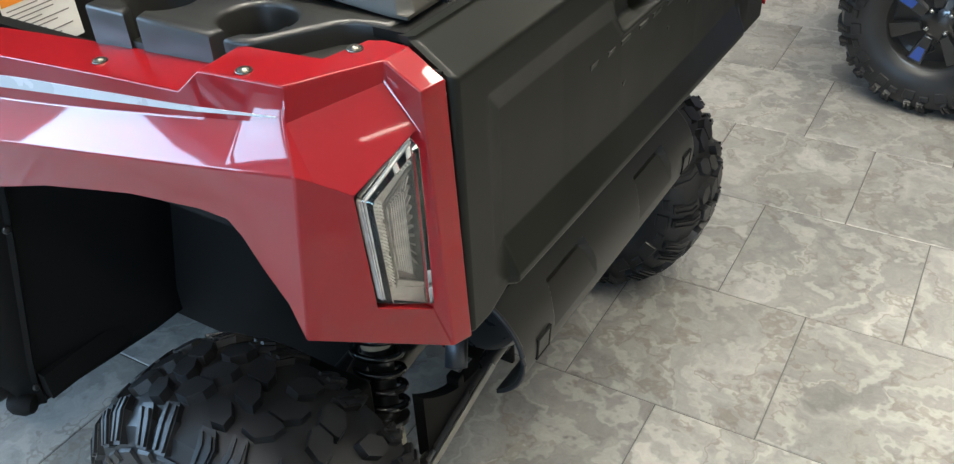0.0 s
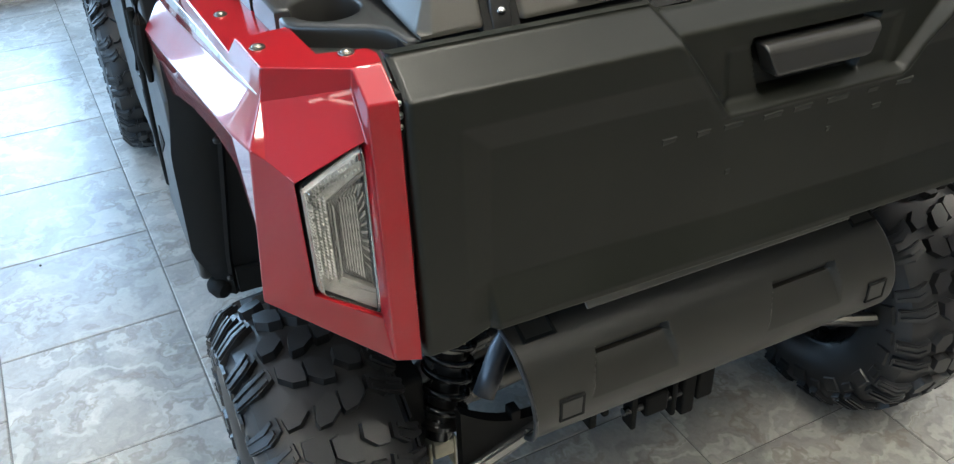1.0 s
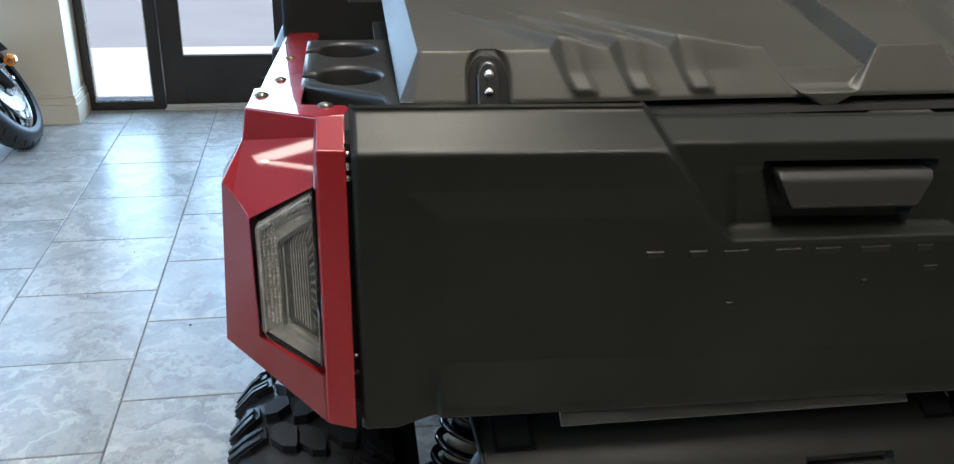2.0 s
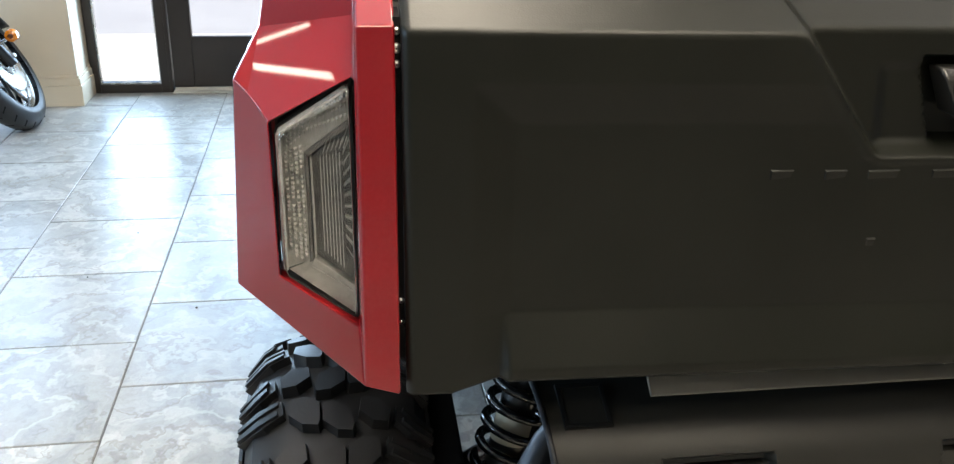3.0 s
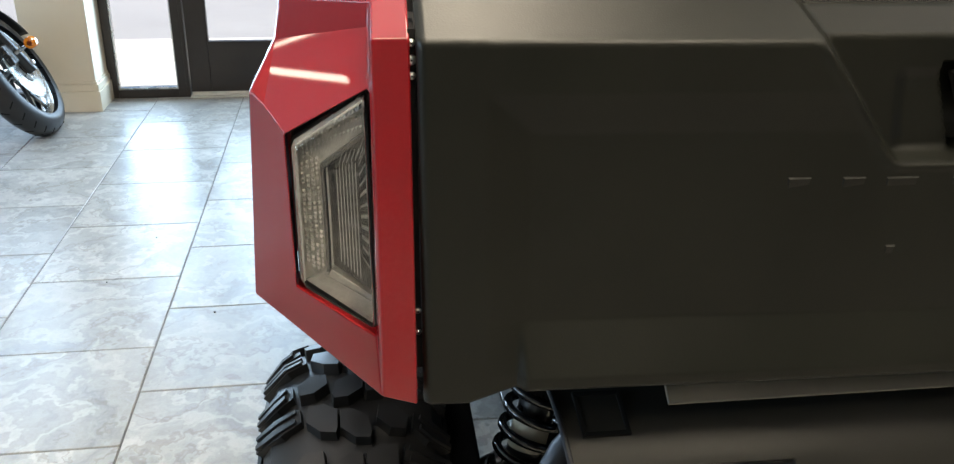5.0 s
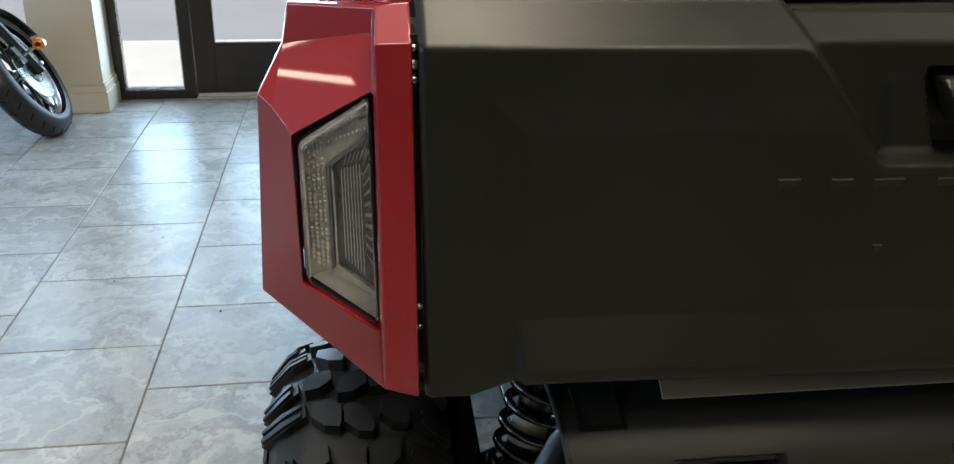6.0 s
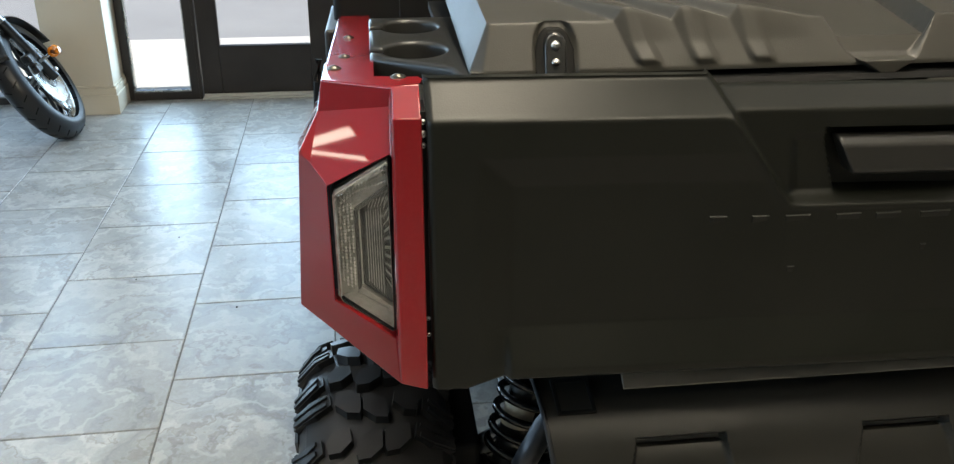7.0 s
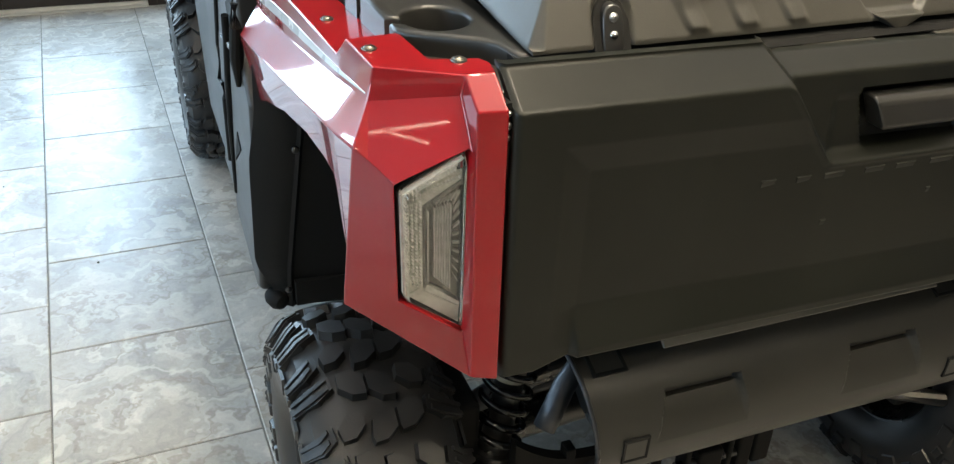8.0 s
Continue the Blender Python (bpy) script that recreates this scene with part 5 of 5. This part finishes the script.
LX0, LX1, LY0, LY1 = -0.84, -0.301, 0.882, 2 * MID - 0.884


def lid_at(u, v):
    """u from the front (0) to the tail (1), v across; a shallow lid with sloping sides and slanting folds."""
    x = LX0 + (LX1 - LX0) * u
    y = LY0 + (LY1 - LY0) * v
    tail, flank = LX1 - x, min(y - LY0, LY1 - y)
    rise = min(ramp(tail, 0, 0.026), ramp(flank, 0, 0.022), ramp(x - LX0, 0, 0.03), ramp(0.7 * (tail + flank), 0.010, 0.036))
    down = 1 - ramp(tail, 0, 0.026)
    h = 0.052 * rise + 0.045 * ramp(tail, 0.026, 0.55)
    back = max(0.0, tail - 0.026)
    push = 0.0
    fade = ramp(0.17 - back, 0, 0.17)
    for c, after in ((1.055, 1.125), (1.125, 1.196), (1.196, 1.300)):
        edge = c + 0.026 * down - 0.58 * back
        end = after + 0.026 * down - 0.58 * back
        step = ramp(y, edge, edge + 0.001 + 0.010 * fade) * (1 - ramp(y, edge + 0.020, end))
        pillar = ramp(y, edge, edge + 0.009) * (1 - ramp(y, edge + 0.026, edge + 0.036))
        h += 0.015 * step * fade * ramp(rise, 0.55, 1.0)
        push -= 0.008 * pillar * down * ramp(rise, 0.03, 0.2)
    left = y - (1.314 + 0.034 * down - 0.95 * back)
    right = (1.449 - 0.030 * down + 0.12 * back) - y
    well = ramp(left, 0, 0.012) * ramp(right, -0.010, 0.0)
    h -= 0.026 * well * rise
    push += 0.013 * well * down * ramp(rise, 0.0, 0.3)
    right_fold = 1.545 + 0.02 * down + 0.3 * back
    h -= 0.014 * ramp(y, right_fold, right_fold + 0.008) * ramp(right_fold + 0.05 - y, 0, 0.02) * ramp(rise, 0.4, 1.0)
    up = 1 - down
    half = 0.027 * math.sqrt(max(0.0, 1 - max(0.0, (up - 0.5) / 0.6) ** 2))
    recess = ramp(half - abs(y - 0.983), 0, 0.006) * ramp(0.032 - tail, 0, 0.006)
    return (x - 0.008 * recess - push, y, 1.139 + h)


bm = bmesh.new()
US = spaced(0, 0.55, 0.03)[:-1] + spaced(0.55, 0.94, 0.006)[:-1] + spaced(0.94, 1, 0.0025)
sheet(bm, US, spaced(0, 1, 1 / 460), lid_at, (0, 0, -0.004))
part("lid", bm, BOX_PLASTIC, storage, "ribbed dark grey plastic lid", angle=40)
arch_top = [(0.983 + 0.013 * math.cos(radians(a)), 1.166 + 0.015 * math.sin(radians(a))) for a in range(0, 181, 20)]
bracket = part("lid_bracket", prism(bmesh.new(), [(0.996, 1.118)] + arch_top + [(0.970, 1.118)], lambda u, v, w: (w - 0.30 * (v - 1.139), u, v), -0.318, -0.302), BLACK_STEEL, storage, "small black lid bracket", bevel=0.003)
# black bracket base, spread over the recess to stand in for its shade too
base = [(0.959, 1.118), (0.959, 1.160), (0.966, 1.178), (0.974, 1.184), (0.992, 1.184), (1.000, 1.178), (1.007, 1.160), (1.007, 1.118)]
part("bracket_base", prism(bmesh.new(), base, lambda u, v, w: (w - 0.50 * (v - 1.139), u, v), -0.330, -0.3050), LINER, bracket, bevel=0.003)
part("bracket_bend", boxes((-0.325, -0.300, 0.972, 0.994, 1.108, 1.117)), BLACK_STEEL, bracket)
for z in (1.148, 1.167):
    part("bracket_screw", dome(bmesh.new(), (-0.302 - 0.30 * (z - 1.139), 0.983, z), (1, 0, 0.3), 0.0058, 0.004, 12), STEEL, bracket)
tongue = bmesh.new()
prism(tongue, [(1.352, 1.143), (1.428, 1.143), (1.418, 1.136), (1.398, 1.124), (1.384, 1.124), (1.364, 1.136)], ALONG_X, -0.330, -0.292)
part("latch_tongue", tongue, BOX_PLASTIC, storage, bevel=0.003)
for y0, y1 in ((1.16, 1.205), (1.235, 1.345), (1.44, 1.52)):
    part("rim_clip", boxes((-0.300, -0.276, y0, y1, 1.112, 1.120)), BOX_PLASTIC, storage, bevel=0.002)

storage.matrix_basis = VEHICLE_AT @ Matrix.Translation((-0.034, 0.002, 0.015))

# ---- motorcycle by the window ----
moto = new("motorcycle")
PLACED[moto] = Matrix.Identity(4)
tagged(moto, "black motorcycle with chrome fork leaning by the shop window", "motorcycle")
# built with the front wheel's axle along y, the foot of the wheel at the origin
R_T = 0.31


def ring_tyre(bm, cx, cz, r, half):
    prof = []
    for i in range(15):
        a = math.pi * (i / 14) * 1.25 - math.pi * 0.125
        prof.append((half * math.cos(a), r - half * 0.9 + half * 0.9 * math.sin(a)))
    lathe(bm, prof, Matrix.Translation((cx, 0, cz)), 64)
    return bm


fw = part("front_wheel", lathe(bmesh.new(), [(0.035, 0.232), (0.03, 0.225), (0.012, 0.215), (-0.012, 0.215), (-0.03, 0.225), (-0.035, 0.232)], Matrix.Translation((0, 0, R_T)), 48), STEEL, moto, "chrome-rimmed front wheel")
part("tyre", ring_tyre(bmesh.new(), 0, R_T, R_T, 0.062), RUBBER, fw, "black road tyre")
grooves = bmesh.new()
for i in range(26):
    a = 2 * math.pi * i / 26
    for s in (1, -1):
        turn = Matrix.Translation((0, 0, R_T)) @ pose(0, 0, 0, 0, math.degrees(a) + 5 * s, 0)
        prism(grooves, [(0.010, -0.003), (0.038, -0.020), (0.038, -0.014), (0.010, 0.004)], lambda u, v, w: turn @ Vector((R_T + 0.0008 - 7.0 * (u - 0.0) ** 2 + w, s * u, v)), -0.004, 0.0006)
tagged(part("tread_groove", grooves, LINER, fw), kind="stuff")
for i in range(10):
    a = math.pi * 2 * i / 10
    part("spoke", tube(bmesh.new(), [(0.03 * math.cos(a), 0.01 * (-1) ** i, R_T + 0.03 * math.sin(a)), (0.22 * math.cos(a + 0.1), 0, R_T + 0.22 * math.sin(a + 0.1))], 0.009, 8), BLACK_STEEL, fw)
part("hub", tube(bmesh.new(), [(0, -0.06, R_T), (0, 0.06, R_T)], 0.035, 20), STEEL, fw)
disc = bmesh.new()
lathe(disc, [(-0.058, 0.07), (-0.058, 0.145), (-0.063, 0.145), (-0.063, 0.07)], Matrix.Translation((0, 0, R_T)), 40, True)
part("brake_disc", disc, STEEL, fw, "bright steel brake disc")
part("brake_caliper", boxes((-0.12, -0.04, -0.09, -0.045, R_T + 0.03, R_T + 0.13)), BLACK_STEEL, moto, bevel=0.012)
for s in (1, -1):
    y = 0.085 * s
    leg = part("fork_leg", tube(bmesh.new(), [(0.01, y, R_T - 0.03), (-0.10, y, R_T + 0.30)], 0.024, 16), BLACK_STEEL, moto, "black lower fork leg")
    part("fork_tube", tube(bmesh.new(), [(-0.10, y, R_T + 0.30), (-0.20, y, R_T + 0.62)], 0.018, 16), STEEL, leg, "chrome fork tube")
    part("axle_nut", dome(bmesh.new(), (0.005, y + 0.026 * s, R_T), (0, s, 0), 0.014, 0.012, 6, 2), STEEL, leg)
    sig = part("turn_signal", tube(bmesh.new(), [(-0.08, y + 0.02 * s, R_T + 0.07), (-0.08, y + 0.075 * s, R_T + 0.075)], 0.008, 10), STEEL, moto, "chrome turn signal stalk")
    lens_bm = bmesh.new()
    lathe(lens_bm, [(-0.02, 0.012), (-0.012, 0.026), (0.012, 0.028), (0.02, 0.018), (0.022, 0.001)], Matrix.Translation((-0.07, y + 0.10 * s, R_T + 0.077)) @ pose(0, 0, 0, 0, 0, -90), 20)
    part("signal_lens", lens_bm, AMBER, sig, "amber signal lens")
mud = bmesh.new()
sheet(mud, spaced(20, 150, 6), spaced(-1, 1, 0.2), lambda a, v: ((R_T + 0.025) * math.cos(radians(a)), 0.075 * v, R_T + (R_T + 0.025 - 0.03 * v * v) * math.sin(radians(a))))
part("front_mudguard", mud, BLACK_STEEL, moto, "gloss black front mudguard", thick=0.004)
part("brake_hose", tube(bmesh.new(), [(-0.06, -0.075, R_T + 0.12), (-0.02, -0.09, R_T + 0.22), (-0.12, -0.07, R_T + 0.42), (-0.2, 0.05, R_T + 0.6)], 0.006, 8), LINER, moto)
part("steering_head", tube(bmesh.new(), [(-0.20, -0.10, R_T + 0.60), (-0.20, 0.10, R_T + 0.60)], 0.03, 12), BLACK_STEEL, moto)
lampb = bmesh.new()
lathe(lampb, [(-0.09, 0.02), (-0.07, 0.07), (0.03, 0.09), (0.05, 0.09), (0.055, 0.001)], Matrix.Translation((-0.10, 0, R_T + 0.58)) @ pose(0, 0, 0, 0, 0, -90), 28)
part("headlamp", lampb, BLACK_STEEL, moto, "round black headlamp")
part("frame_tube", tube(bmesh.new(), [(-0.24, 0, R_T + 0.60), (-0.45, 0, R_T + 0.15), (-0.60, 0, R_T - 0.10), (-1.10, 0, R_T - 0.08)], 0.024, 12), BLACK_STEEL, moto)
part("engine", boxes((-0.98, -0.52, -0.15, 0.15, R_T - 0.12, R_T + 0.28)), BLACK_STEEL, moto, "black engine block", bevel=0.04, segments=3)
tank = bmesh.new()
prism(tank, [(-0.28, 0.92), (-0.30, 1.02), (-0.50, 1.06), (-0.80, 0.96), (-0.82, 0.88), (-0.50, 0.86)], ALONG_Y, -0.13, 0.13)
part("fuel_tank", tank, BLACK_STEEL, moto, "gloss black fuel tank", bevel=0.04, segments=4)
part("seat", boxes((-1.30, -0.80, -0.13, 0.13, 0.70, 0.80)), LINER, moto, bevel=0.04, segments=3)
rw = part("rear_wheel", lathe(bmesh.new(), [(0.05, 0.21), (0.02, 0.19), (-0.02, 0.19), (-0.05, 0.21)], Matrix.Translation((-1.42, 0, R_T)), 40), STEEL, moto)
part("tyre", ring_tyre(bmesh.new(), -1.42, R_T, R_T, 0.075), RUBBER, rw, "black road tyre")
part("swing_arm", boxes((-1.42, -0.95, 0.085, 0.115, R_T - 0.03, R_T + 0.03), (-1.42, -0.95, -0.115, -0.085, R_T - 0.03, R_T + 0.03)), BLACK_STEEL, moto, bevel=0.008)
STEERED = {"front_wheel", "brake_caliper", "fork_leg", "turn_signal", "front_mudguard", "brake_hose", "steering_head", "headlamp"}
for ob in moto.children:
    if ob.name.split(".")[0] in STEERED:
        ob.matrix_basis = pose(0, 0, 0.004, -29, 0, 0)
    else:
        ob.matrix_basis = pose(-0.1, 0, 0, 0, 0, -46) @ pose(0, 0, 0.004, -12, 0, 0)
moto.matrix_basis = pose(-3.96, -0.578, 0.0, 0, 0, 182)

# ---- quad bike beyond ----
quad = new("quad_bike")
PLACED[quad] = Matrix.Identity(4)
tagged(quad, "blue and black quad bike with knobbly tyres on black rims", "quad bike")
for x, y, o, s in ((0.0, 0.0, -1, 5), (0.0, 0.95, 1, 9), (1.25, 0.0, -1, 2), (1.25, 0.95, 1, 13)):
    wheel(quad, (x, y, 0.316), s, out=o, rim_mat=BLACK_STEEL, label="black quad bike wheel", accent=BLUE)
part("frame_rail", boxes((-0.05, 1.30, 0.38, 0.57, 0.30, 0.48)), BLACK_STEEL, quad, "black quad bike frame", bevel=0.02)
for x in (0.0, 1.25):
    part("axle_arm", tube(bmesh.new(), [(x, 0.05, 0.316), (x, 0.90, 0.316)], 0.022, 12), BLACK_STEEL, quad)
    for y in (0.0, 0.95):
        fb = bmesh.new()
        sheet(fb, spaced(25, 155, 10), spaced(-1, 1, 0.25), lambda a, v: (x + 0.44 * math.cos(radians(a)), y + 0.15 * v, 0.33 + (0.44 - 0.03 * v * v) * math.sin(radians(a))))
        part("mudguard", fb, BLUE, quad, "blue plastic mudguard", thick=0.005)
        part("shock_absorber", tube(bmesh.new(), [(x + 0.05, y + (0.16 if y < 0.5 else -0.16), 0.33), (x + 0.05, 0.475 + (y - 0.475) * 0.45, 0.66)], 0.03, 14), BLACK_STEEL, quad)
bodyb = bmesh.new()
prism(bodyb, [(-0.30, 0.60), (-0.34, 0.74), (-0.1, 0.84), (0.40, 0.86), (0.55, 0.78), (1.10, 0.80), (1.50, 0.74), (1.46, 0.62), (0.60, 0.50)], ALONG_Y, 0.28, 0.67)
part("body", bodyb, BLUE, quad, "blue plastic bodywork", bevel=0.03, segments=3)
part("seat", boxes((0.55, 1.20, 0.33, 0.62, 0.80, 0.90)), LINER, quad, bevel=0.03, segments=3)
part("handlebar", tube(bmesh.new(), [(0.22, 0.10, 1.05), (0.16, 0.30, 1.0), (0.16, 0.65, 1.0), (0.22, 0.85, 1.05)], 0.013, 12), BLACK_STEEL, quad)
part("steering_stem", tube(bmesh.new(), [(0.08, 0.475, 0.80), (0.16, 0.475, 1.0)], 0.02, 12), BLACK_STEEL, quad)
quad.matrix_basis = pose(-0.01, 3.28, 0.0, 0, 0, -6)

# ---- floor tiles ----
BEV, HALF = 0.0022, 0.0016
tile_mesh = bmesh.new()
hx, hy = STEP_X / 2 - HALF, STEP_Y / 2 - HALF
low = [tile_mesh.verts.new((sx * hx, sy * hy, -0.008)) for sx, sy in ((-1, -1), (1, -1), (1, 1), (-1, 1))]
mid = [tile_mesh.verts.new((sx * hx, sy * hy, -BEV * 0.8)) for sx, sy in ((-1, -1), (1, -1), (1, 1), (-1, 1))]
top = [tile_mesh.verts.new((sx * (hx - BEV), sy * (hy - BEV), 0)) for sx, sy in ((-1, -1), (1, -1), (1, 1), (-1, 1))]
tile_mesh.faces.new(top)
for a, b in ((low, mid), (mid, top)):
    for i in range(4):
        k = (i + 1) % 4
        tile_mesh.faces.new((a[i], a[k], b[k], b[i]))
tile_data = mesh_of("tile", tile_mesh, TILE, 20)
rest_v, rest_f = [], []
rng = random.Random(5)
base_v = [tuple(v.co) for v in tile_data.vertices]
base_f = [tuple(p.vertices) for p in tile_data.polygons]
for j in range(-12, 20):
    yc = LINE_Y - STEP_Y / 2 + STEP_Y * j
    if yc - hy > Y1 - 0.02 or yc + hy < Y0 + 0.02:
        continue
    for i in range(-7, 21):
        xc = JOINT_X + STEP_X * (i + 0.5 + (0.5 if j % 2 else 0.0))
        if xc - hx < FRONT - 0.02 or xc - hx > X1 - 0.02:
            continue
        near = -1.3 < yc < 3.7 and xc < 1.0
        lift = rng.uniform(-0.0003, 0.0003)
        if near:
            ob = new("tile", tile_data)
            ob.parent = floor
            ob.matrix_basis = pose(xc, yc, lift, rng.uniform(-0.05, 0.05), rng.uniform(-0.05, 0.05), 180 * rng.randrange(2))
        else:
            o = len(rest_v)
            rest_v += [(min(x + xc, X1 - 0.003), min(max(y + yc, Y0 + 0.003), Y1 - 0.003), z + lift) for x, y, z in base_v]
            rest_f += [tuple(k + o for k in f) for f in base_f]
rest = bpy.data.meshes.new("far_tiles")
rest.from_pydata(rest_v, [], rest_f)
rest.materials.append(TILE)
far = new("far_tiles", rest)
far.parent = floor
tagged(far, kind="stuff")
# cut tiles along the glazed front
for j in range(-12, 20):
    yc = LINE_Y - STEP_Y / 2 + STEP_Y * j
    if yc + hy > Y1 or yc - hy < Y0:
        continue
    x_end = min(JOINT_X + STEP_X * (i + (0.5 if j % 2 else 0.0)) for i in range(-8, 0) if JOINT_X + STEP_X * (i + (0.5 if j % 2 else 0.0)) > FRONT - 0.02)
    if x_end - HALF - (FRONT + 0.004) > 0.02:
        part("tile", boxes((FRONT + 0.004, x_end - HALF, yc - hy, yc + hy, -0.008, 0.0)), TILE, floor)

# crumbs of grit on the tiles
for x, y, r in ((-2.040, 0.362, 0.0035), (-2.62, 0.10, 0.002), (-2.28, 0.01, 0.002)):
    tagged(part("grit_crumb", dome(bmesh.new(), (x, y, 0.002), (0, 0, 1), r, r * 0.6, 8, 2), GROUT_DARK), "small dark crumb of grit on the tiles", "grit", "grit on the floor")
